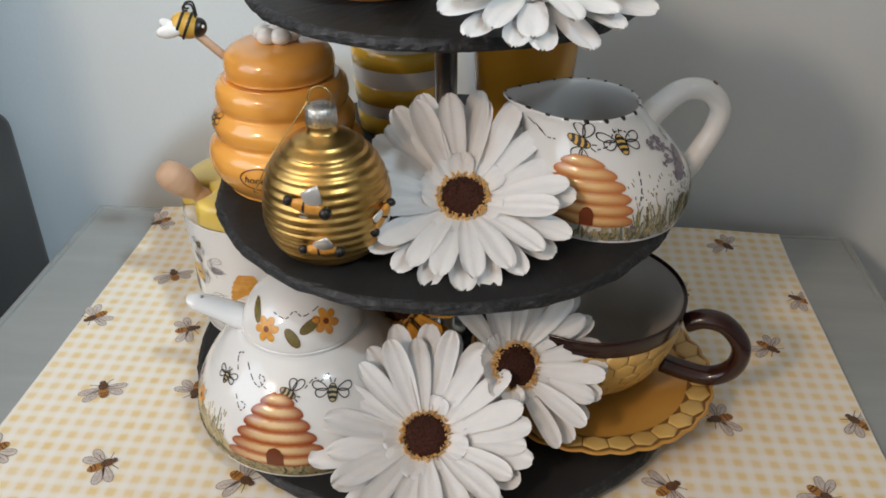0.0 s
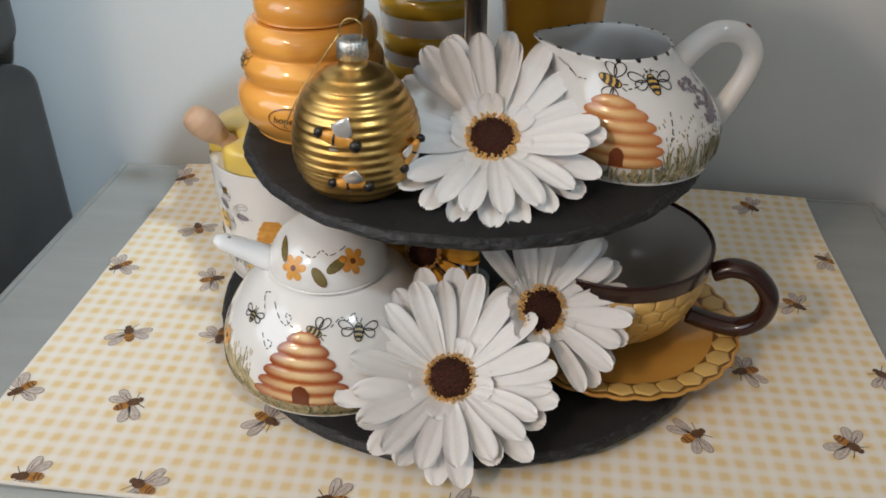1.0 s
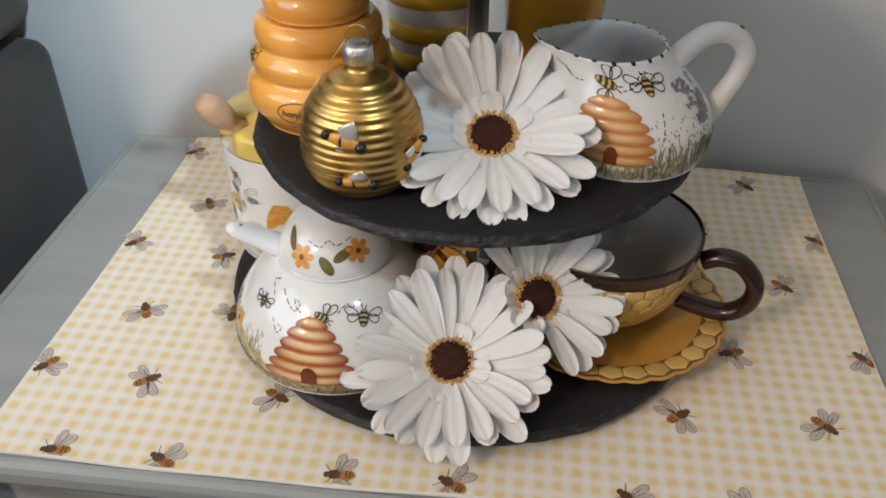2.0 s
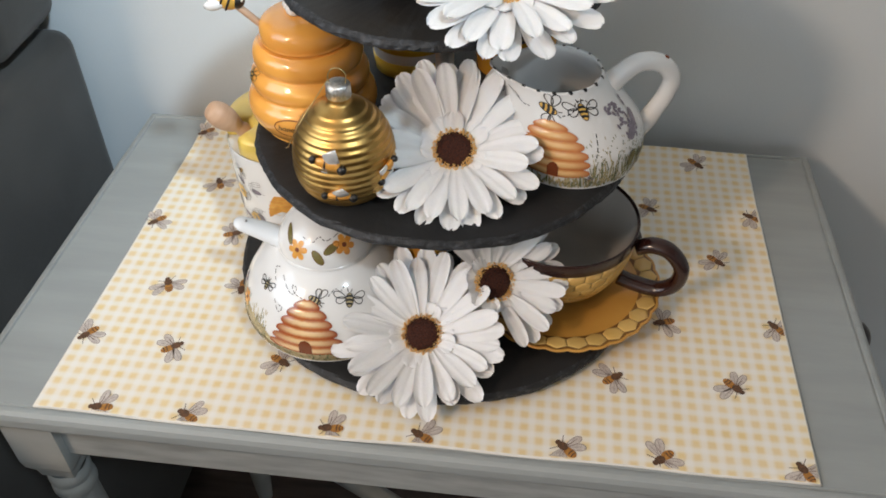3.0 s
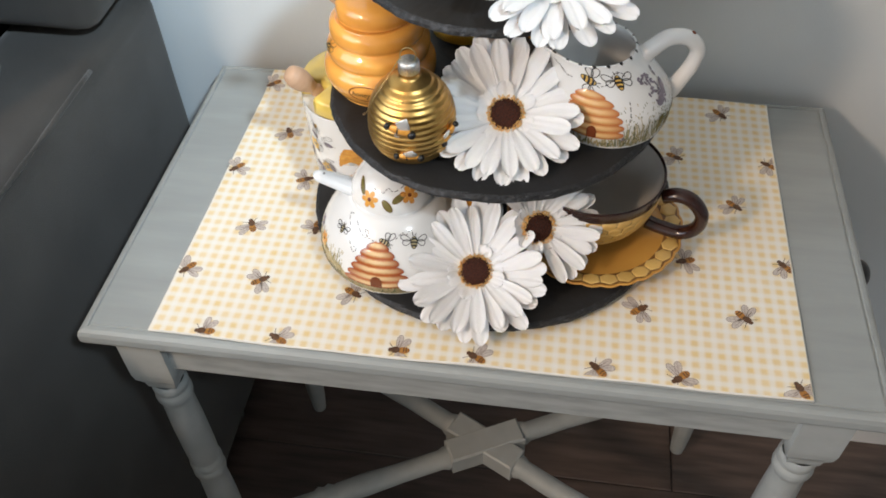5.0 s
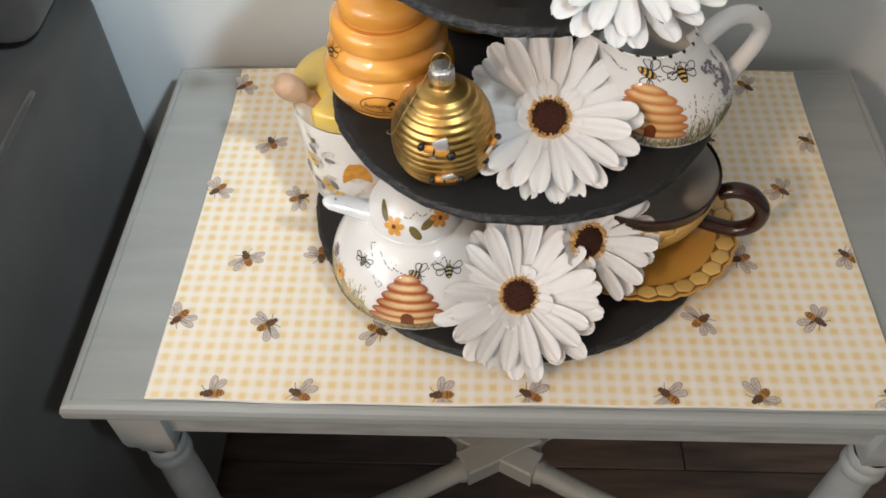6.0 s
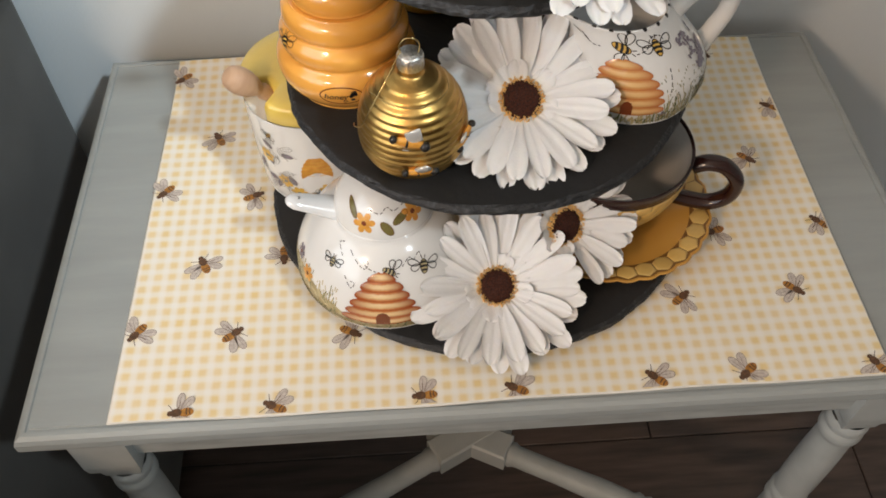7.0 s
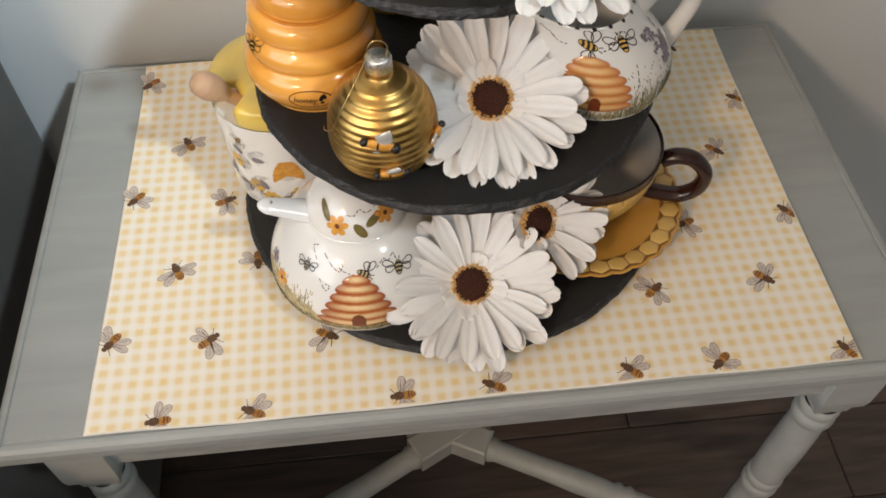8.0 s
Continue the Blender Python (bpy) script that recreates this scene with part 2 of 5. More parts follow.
def smooth_profile(pts, n=6):
    """Catmull-Rom through (r, z) points."""
    p = [Vector(q) for q in pts]
    out = []
    for i in range(len(p) - 1):
        a, b, c, d = p[max(i - 1, 0)], p[i], p[i + 1], p[min(i + 2, len(p) - 1)]
        for k in range(n):
            t = k / n
            out.append(0.5 * ((2 * b) + (c - a) * t + (2 * a - 5 * b + 4 * c - d) * t * t + (3 * b - a - 3 * c + d) * t ** 3))
    out.append(p[-1])
    return [(max(q.x, 0.0), q.y) for q in out]


class Turned:
    """A turned surface; place(angle, s) gives the point at the way s along its profile. Angle 0 looks to -y."""

    def __init__(self, profile, bend=None):
        self.p = profile
        self.bend = bend
        self.s = [0.0]
        for a, b in zip(profile, profile[1:]):
            self.s.append(self.s[-1] + math.hypot(b[0] - a[0], b[1] - a[1]))

    def rz(self, s):
        s = min(max(s, 0), self.s[-1])
        return float(np.interp(s, self.s, [q[0] for q in self.p])), float(np.interp(s, self.s, [q[1] for q in self.p]))

    def at_height(self, z):
        k = int(np.argmin([abs(q[1] - z) for q in self.p]))
        return self.s[k]

    def point(self, a, s):
        r, z = self.rz(s)
        v = Vector((r * math.sin(a), -r * math.cos(a), z))
        return self.bend(v, a) if self.bend else v

    def normal(self, a, s):
        e = 0.0006
        n = (self.point(a + 0.02, s) - self.point(a - 0.02, s)).cross(self.point(a, s + e) - self.point(a, s - e))
        return n.normalized() if n.length > 1e-12 else Vector((0, 0, 1))

    def onto(self, a0, z0, lift=0.00025):
        """Maps flat (u, v) metres round the point at angle a0 and height z0 onto the surface."""
        s0 = self.at_height(z0)
        r0 = max(self.rz(s0)[0], 0.004)

        def f(u, v, up=0.0):
            r = max(self.rz(s0 + v)[0], r0 * 0.35)
            a = a0 + u / r
            return self.point(a, s0 + v) + self.normal(a, s0 + v) * (lift + up)
        return f

    def mesh(self, name, mat, parent, label="", seg=64):
        v, f = [], []
        n = len(self.p)
        for q in range(n):
            for k in range(seg):
                v.append(self.point(2 * math.pi * k / seg, self.s[q]))
        for q in range(n - 1):
            for k in range(seg):
                k2 = (k + 1) % seg
                f.append((q * seg + k, q * seg + k2, (q + 1) * seg + k2, (q + 1) * seg + k))
        bm = bmesh.new()
        bv = [bm.verts.new(x) for x in v]
        for q in f:
            bm.faces.new([bv[i] for i in q])
        bmesh.ops.remove_doubles(bm, verts=bm.verts, dist=1e-6)
        self.ob = part(name, bm, mat, parent, label)
        return self.ob


def turned(name, profile, mat, parent, label="", seg=64, bend=None):
    t = Turned(profile, bend)
    t.mesh(name, mat, parent, label, seg)
    return t


def tube(name, pts, radius, mat, parent=None, label="", seg=10, closed=False, flat=1.0, up=Vector((0, 1, 0)), radii=None):
    """A tube through points; flat squeezes it across up."""
    p = [Vector(q) for q in pts]
    n = len(p)
    verts, faces = [], []
    for i in range(n):
        d = (p[(i + 1) % n] - p[i - 1]) if closed else (p[min(i + 1, n - 1)] - p[max(i - 1, 0)])
        d.normalize()
        a = up - d * up.dot(d)
        if a.length < 1e-4:
            a = Vector((1, 0, 0)) - d * d.x
        a.normalize()
        b = d.cross(a)
        r = radii[i] if radii else radius
        for k in range(seg):
            w = 2 * math.pi * k / seg
            verts.append(p[i] + a * (r * flat * math.cos(w)) + b * (r * math.sin(w)))
    for i in range(n if closed else n - 1):
        j = (i + 1) % n
        for k in range(seg):
            k2 = (k + 1) % seg
            faces.append((i * seg + k, i * seg + k2, j * seg + k2, j * seg + k))
    if not closed:
        faces.append(tuple(range(seg))[::-1])
        faces.append(tuple((n - 1) * seg + k for k in range(seg)))
    bm = bmesh.new()
    bv = [bm.verts.new(q) for q in verts]
    for q in faces:
        bm.faces.new([bv[i] for i in q])
    return part(name, bm, mat, parent, label)


def spline(pts, n=8, closed=False):
    p = [Vector(q) for q in pts]
    m = len(p)
    out = []
    for i in range(m if closed else m - 1):
        g = (lambda k: p[k % m]) if closed else (lambda k: p[min(max(k, 0), m - 1)])
        a, b, c, d = g(i - 1), g(i), g(i + 1), g(i + 2)
        for k in range(n):
            t = k / n
            out.append(0.5 * ((2 * b) + (c - a) * t + (2 * a - 5 * b + 4 * c - d) * t * t + (3 * b - a - 3 * c + d) * t ** 3))
    if not closed:
        out.append(p[-1])
    return out


def box(name, lo, hi, mat, parent=None, label="", bevel=0.0, segments=2):
    bm = bmesh.new()
    bmesh.ops.create_cube(bm, size=1)
    lo, hi = Vector(lo), Vector(hi)
    for v in bm.verts:
        v.co = Vector(((lo.x + hi.x) / 2 + v.co.x * (hi.x - lo.x), (lo.y + hi.y) / 2 + v.co.y * (hi.y - lo.y), (lo.z + hi.z) / 2 + v.co.z * (hi.z - lo.z)))
    if bevel:
        bmesh.ops.bevel(bm, geom=bm.edges[:], offset=bevel, segments=segments, profile=0.5, affect="EDGES")
    return part(name, bm, mat, parent, label, smooth=False)


def rect_loft(name, lo, hi, steps, mat, parent=None, label="", cap=True):
    """Rectangles from lo to hi (x, y), each drawn in by steps' first number at the height of its second."""
    bm = bmesh.new()
    rows = []
    for inset, z in steps:
        rows.append([bm.verts.new((x, y, z)) for x, y in ((lo[0] + inset, lo[1] + inset), (hi[0] - inset, lo[1] + inset),
                                                         (hi[0] - inset, hi[1] - inset), (lo[0] + inset, hi[1] - inset))])
    for a, b in zip(rows, rows[1:]):
        for k in range(4):
            bm.faces.new((a[k], a[(k + 1) % 4], b[(k + 1) % 4], b[k]))
    if cap:
        bm.faces.new(rows[0])
        bm.faces.new(rows[-1][::-1])
    return part(name, bm, mat, parent, label, smooth=False)


class Print:
    """Flat painted shapes laid on a surface by a map (u, v, up) -> point; one mesh with one slot a paint."""

    def __init__(self, onto):
        self.f, self.v, self.faces, self.idx, self.mats = onto, [], [], [], []

    def slot(self, m):
        if m not in self.mats:
            self.mats.append(m)
        return self.mats.index(m)

    def poly(self, pts, m, up=0.0):
        """Filled star-shaped outline."""
        k = self.slot(m)
        cu, cv = sum(p[0] for p in pts) / len(pts), sum(p[1] for p in pts) / len(pts)
        rings = [[(cu + (p[0] - cu) * w, cv + (p[1] - cv) * w) for p in pts] for w in (1.0, 0.66, 0.33)]
        base = len(self.v)
        n = len(pts)
        for ring in rings:
            self.v += [self.f(u, v, up) for u, v in ring]
        self.v.append(self.f(cu, cv, up))
        for q in range(2):
            for i in range(n):
                j = (i + 1) % n
                self.faces.append((base + q * n + i, base + q * n + j, base + (q + 1) * n + j, base + (q + 1) * n + i))
                self.idx.append(k)
        for i in range(n):
            self.faces.append((base + 2 * n + i, base + 2 * n + (i + 1) % n, base + 3 * n))
            self.idx.append(k)

    def blob(self, u, v, a, b, turn, m, up=0.0, n=14, egg=0.0):
        c, s = math.cos(turn), math.sin(turn)
        pts = []
        for i in range(n):
            w = 2 * math.pi * i / n
            x, y = a * math.cos(w), b * math.sin(w) * (1 + egg * math.cos(w))
            pts.append((u + x * c - y * s, v + x * s + y * c))
        self.poly(pts, m, up)
        return pts

    def stroke(self, pts, w, m, up=0.0, closed=False):
        k = self.slot(m)
        n = len(pts)
        base = len(self.v)
        for i in range(n):
            a = pts[i - 1] if (closed or i) else pts[0]
            b = pts[(i + 1) % n] if (closed or i < n - 1) else pts[-1]
            dx, dy = b[0] - a[0], b[1] - a[1]
            d = math.hypot(dx, dy) or 1
            ox, oy = -dy / d * w / 2, dx / d * w / 2
            self.v += [self.f(pts[i][0] + ox, pts[i][1] + oy, up), self.f(pts[i][0] - ox, pts[i][1] - oy, up)]
        for i in range(n if closed else n - 1):
            j = (i + 1) % n
            self.faces.append((base + 2 * i, base + 2 * j, base + 2 * j + 1, base + 2 * i + 1))
            self.idx.append(k)

    def dashes(self, pts, w, m, up=0.0, on=2, off=1):
        fine = [(p.x, p.y) for p in spline([(x, y, 0) for x, y in pts], 6)]
        i = 0
        while i < len(fine) - 1:
            self.stroke(fine[i:i + on + 1], w, m, up)
            i += on + off

    def done(self, name, parent, label=""):
        return link(name, self.v, self.faces, self.mats, parent, label, True, self.idx)


def loop(u, v, a, b, turn, n=16, egg=0.0):
    c, s = math.cos(turn), math.sin(turn)
    out = []
    for i in range(n):
        w = 2 * math.pi * i / n
        x, y = a * math.cos(w), b * math.sin(w) * (1 + egg * math.cos(w))
        out.append((u + x * c - y * s, v + x * s + y * c))
    return out


def turn2(u, v, t, x, y):
    return (u + x * math.cos(t) - y * math.sin(t), v + x * math.sin(t) + y * math.cos(t))


def line_bee(pr, u, v, size, t, ink=0.0005, fill=None):
    """A bee drawn in ink: striped body along its own x, four looped wings."""
    body = loop(u, v, size * 0.37, size * 0.19, t)
    pr.poly(body, fill or M_PAINT_Y)
    pr.stroke(body, ink, M_BLACK, 0.0001, True)
    for x, h in ((-0.20, 0.145), (0.0, 0.18), (0.20, 0.145)):
        pr.stroke([turn2(u, v, t, size * x, -size * h), turn2(u, v, t, size * (x + 0.03), 0), turn2(u, v, t, size * x, size * h)], size * 0.11, M_BLACK, 0.0001)
    for side in (1, -1):
        for ang, ln in ((1.25, 0.36), (2.0, 0.30)):
            q = turn2(u, v, t, size * 0.12 + size * ln * math.cos(ang * side), size * ln * math.sin(ang * side) + side * size * 0.16)
            pr.stroke(loop(q[0], q[1], size * ln * 0.85, size * 0.16, t + ang * side, egg=0.3), ink, M_BLACK, 0.00015, True)
    for s in (0.12, -0.12):
        pr.stroke([turn2(u, v, t, size * 0.40, size * s * 0.5), turn2(u, v, t, size * 0.56, size * s)], ink, M_BLACK, 0.0001)


def painted_hive(name, parent, onto, u, v, w, h, paint, rows=6, dome=True):
    """A beehive painted on a surface as one sheet with a scalloped outline, with a door as its part; (u, v) is the middle of its foot."""
    nu, per = 14, 5
    verts, faces, uvs = [], [], []
    nv = rows * per
    for j in range(nv + 1):
        y = j / nv
        k = min(int(y * rows), rows - 1)
        f = y * rows - k
        side = (1 - min(y, 0.995) ** 2.4) ** 0.55 if dome else (1 - 0.74 * y ** 1.1) * (1 - min(y, 0.995) ** 10) ** 0.5
        half = w * 0.5 * side * (0.82 + 0.18 * abs(math.sin(math.pi * f)) ** 0.6)
        for i in range(nu + 1):
            x = 2 * i / nu - 1
            sag = -0.06 * h / rows * 2 * (1 - x * x)
            verts.append(onto(u + half * x, v + h * y + sag, 0.0002 + 0.0005 * math.sin(math.pi * f) * (1 - x ** 4)))
            uvs.append((x, y * rows * 0.9999))
    for j in range(nv):
        for i in range(nu):
            a = j * (nu + 1) + i
            faces.append((a, a + 1, a + nu + 2, a + nu + 1))
    ob = link(name, verts, faces, paint, parent, "painted straw beehive with a brown door")
    layer = ob.data.uv_layers.new(name="UVMap")
    for poly in ob.data.polygons:
        top = max(uvs[x][1] for x in poly.vertices)
        for li in poly.loop_indices:
            p = uvs[ob.data.loops[li].vertex_index]
            layer.data[li].uv = (p[0], p[1] - 0.0008 if abs(p[1] - top) < 1e-6 else p[1])
    pr = Print(onto)
    d = [(u - w * 0.075, v + h * 0.01), (u + w * 0.075, v + h * 0.01), (u + w * 0.075, v + h * 0.19), (u + w * 0.045, v + h * 0.26), (u, v + h * 0.285),
         (u - w * 0.045, v + h * 0.26), (u - w * 0.075, v + h * 0.19)]
    pr.poly(d, M_DOOR, 0.0009)
    pr.done("painted_door", ob)


def painted_flower(pr, u, v, r, petal, heart, n=6, t0=0.2):
    for k in range(n):
        t = t0 + 2 * math.pi * k / n
        pr.blob(u + r * 0.6 * math.cos(t), v + r * 0.6 * math.sin(t), r * 0.46, r * 0.30, t, petal, 0.00002 * k, 10, 0.2)
    pr.blob(u, v, r * 0.24, r * 0.24, 0, heart, 0.0002, 8)


def printed_bee(pr, u, v, size, t, flip=1):
    """A naturalist print: head, brown thorax, amber abdomen, veined wings, legs. Its head lies along its own x."""
    q = lambda x, y: turn2(u, v, t, x * size, y * size * flip)
    for x, y, ln, wd, ang in ((-0.24, 0.36, 0.35, 0.14, 2.15), (-0.02, 0.40, 0.37, 0.13, 1.55), (-0.28, -0.30, 0.30, 0.13, -2.35), (-0.06, -0.38, 0.34, 0.12, -1.75)):
        c = q(x, y)
        shape = loop(c[0], c[1], ln * size, wd * size, t + ang * flip, egg=0.35)
        pr.poly(shape, M_WING, 0.0)
        pr.stroke(shape, size * 0.020, M_INKLINE, 0.0001, True)
        pr.stroke([turn2(c[0], c[1], t + ang * flip, -ln * size * 0.9, 0), turn2(c[0], c[1], t + ang * flip, ln * size * 0.6, 0.02 * size)], size * 0.016, M_INKLINE, 0.0001)
    for x, y in ((0.30, 0.30), (0.34, -0.26), (-0.05, -0.34)):
        pr.stroke([q(0.1, 0), q(x * 0.7, y * 0.7), q(x, y * 1.3)], size * 0.022, M_THORAX, 0.00012)
    a = q(-0.25, 0.02)
    pr.blob(a[0], a[1], size * 0.25, size * 0.16, t, M_ABDOMEN, 0.00016)
    for x in (-0.38, -0.27):
        pr.stroke([q(x, -0.12), q(x + 0.02, 0), q(x, 0.12)], size * 0.045, M_THORAX, 0.0002)
    b = q(0.08, 0)
    pr.blob(b[0], b[1], size * 0.19, size * 0.155, t, M_THORAX, 0.00022)
    c = q(0.28, 0)
    pr.blob(c[0], c[1], size * 0.09, size * 0.10, t, M_THORAX, 0.00024, 10)


# ---- the room ----
def wall(name, lo, hi, mat=M_WALL, label="plain wall painted pale blue grey"):
    ob = box(name, lo, hi, mat)
    return tagged(ob, label, "wall", kind="structure")


wall("wall_north", (-1.60, WALL_Y, -0.0025), (2.62, WALL_Y + 0.12, 2.499))
wall("wall_east", (2.5, -3.1, -0.0025), (2.62, WALL_Y - 0.001, 2.499))
# The west wall is left open for the added cool fill.
for name, lo, hi in (("wall_west", (-1.60, -3.1, -0.0025), (-1.46, -1.80, 2.499)), ("wall_west_b", (-1.60, -0.20, -0.0025), (-1.46, WALL_Y - 0.001, 2.499)),
                     ("wall_west_c", (-1.60, -1.80, -0.0025), (-1.46, -0.20, 0.82)), ("wall_west_d", (-1.60, -1.80, 2.22), (-1.46, -0.20, 2.499)),
                     ("wall_south", (-1.60, -3.22, -0.0025), (-1.25, -3.1, 2.499)), ("wall_south_b", (-0.45, -3.22, -0.0025), (2.62, -3.1, 2.499)),
                     ("wall_south_c", (-1.25, -3.22, -0.0025), (-0.45, -3.1, 1.0)), ("wall_south_d", (-1.25, -3.22, 2.1), (-0.45, -3.1, 2.499))):
    wall(name, lo, hi)
tagged(box("ceiling", (-1.60, -3.22, 2.5), (2.62, 0.463, 2.6), M_CEIL), "plain white ceiling", "ceiling", kind="structure")
floor = tagged(box("floor", (-1.60, -3.22, -0.12), (2.62, 0.463, -0.003), M_GAP), "dark brown wooden plank floor", "floor", kind="structure")

bm = bmesh.new()
prof = ((0, 0), (-0.011, 0), (-0.011, 0.082), (-0.009, 0.088), (-0.009, 0.095), (-0.005, 0.104), (-0.003, 0.113), (0, 0.116))
rows = [[bm.verts.new((x, WALL_Y - 0.0005 + a, b)) for a, b in prof] for x in (-1.459, 2.49)]
for k in range(len(prof)):
    bm.faces.new((rows[0][k], rows[0][(k + 1) % len(prof)], rows[1][(k + 1) % len(prof)], rows[1][k]))
tagged(part("baseboard", bm, M_TRIM, smooth=False), "white moulded baseboard along the wall", "baseboard", kind="structure")


# Unseen fitting, added only to carry the cool spot.
def added_ceiling_lamp(at, target):
    t = thing("added_spotlight", at, "small unseen steel ceiling spotlight added for the cool light on the left wall", "lamp")
    turned("plate", [(0, 0), (0.07, 0), (0.07, -0.02), (0.03, -0.03), (0, -0.03)], M_STEEL, t, seg=32)
    turned("stem", [(0.008, -0.03), (0.008, -0.235)], M_STEEL, t, seg=16)
    s = turned("shade", [(0.0, 0.10), (0.045, 0.095), (0.05, 0.08), (0.06, -0.01), (0.057, -0.01), (0.046, 0.075), (0, 0.08)], M_STEEL, t, seg=32).ob
    s.matrix_local = Matrix.Translation((0, 0, -0.29)) @ look((0, 0, 0), Vector(target) - Vector(at) + Vector((0, 0, 0.29)))


added_ceiling_lamp((0.90, -0.95, 2.5), (-0.51, 0.33, 0.79))


# Unseen pendant, added only to carry the warm light.
def added_pendant(at):
    t = thing("added_pendant", at, "small unseen pendant lamp added for the warm light from the left", "lamp")
    turned("plate", [(0, 0), (0.05, 0), (0.05, -0.02), (0.02, -0.03), (0, -0.03)], M_STEEL, t, seg=32)
    turned("cord", [(0.004, -0.03), (0.004, -0.72)], M_BLACK, t, seg=12)
    turned("socket", [(0, -0.71), (0.018, -0.715), (0.022, -0.755), (0.018, -0.76), (0, -0.76)], M_STEEL, t, seg=24)


added_pendant((-0.95, -1.15, 2.5))


# ---- sofa ----
def sofa():
    t = thing("sofa", (-0.95, -0.4, 0), "charcoal grey fabric sofa with a squared arm", "sofa")
    o = Vector(t.location)

    def cushion(name, lo, hi, bevel, label=""):
        bm = bmesh.new()
        bmesh.ops.create_cube(bm, size=1)
        lo, hi = Vector(lo), Vector(hi)
        mid, ext = (lo + hi) / 2, hi - lo
        bmesh.ops.scale(bm, vec=ext, verts=bm.verts)
        bmesh.ops.bevel(bm, geom=bm.edges[:], offset=bevel, segments=5, profile=0.5, affect="EDGES")
        bmesh.ops.subdivide_edges(bm, edges=[e for e in bm.edges if e.calc_length() > 0.1], cuts=14, use_grid_fill=True)
        for v in bm.verts:
            p = v.co + mid
            k = min(0.006, 0.12 * min(ext))
            puff = noise.noise(p * 5.0) * 0.7 + noise.noise(Vector((p.x * 9, p.y * 14, p.z * 9))) * 0.45
            v.co += v.co.normalized() * (k * puff)
            v.co += mid - o
        return part(name, bm, M_SOFA, t, label)
    cushion("arm", (-0.44, -0.75, 0.045), (-0.331, 0.328, 0.632), 0.016)
    cushion("base", (-1.44, -0.72, 0.06), (-0.445, 0.325, 0.36), 0.03)
    cushion("seat_cushion", (-1.43, -0.74, 0.362), (-0.450, 0.025, 0.50), 0.04)
    cushion("backrest", (-1.44, 0.10, 0.36), (-0.452, 0.325, 0.86), 0.05)
    cushion("back_block", (-1.0, 0.222, 0.640), (-0.334, 0.330, 0.98), 0.022, "padded sofa back resting over the arm")
    cushion("back_cushion", (-0.98, 0.045, 0.506), (-0.398, 0.212, 0.90), 0.045, "loose back cushion with piped edge")
    pts = [(-0.410, 0.090, 0.640), (-0.399, 0.110, 0.66), (-0.395, 0.140, 0.70), (-0.396, 0.150, 0.80)]
    tube("piping", [Vector(p) - o for p in spline(pts, 6)], 0.0035, M_PIPING, t, "reddish brown piping")
    pts = [(-0.3365, -0.70, 0.6265), (-0.3360, -0.3, 0.6275), (-0.3365, 0.0, 0.6265), (-0.3365, 0.20, 0.6265)]
    tube("seam", [Vector(p) - o for p in spline(pts, 6)], 0.0022, M_SOFA, t)
    for x in (-0.37, -1.38):
        for y in (-0.65, 0.25):
            foot = turned("foot", [(0, 0.0), (0.02, 0.0), (0.025, 0.06), (0, 0.06)], M_BLACK, t, seg=16)
            foot.ob.location = Vector((x, y, 0)) - o


sofa()


# ---- table ----
TX0, TX1, TY0, TY1 = -0.2775, 0.279, -0.0085, 0.3150
TOP = H - 0.0014


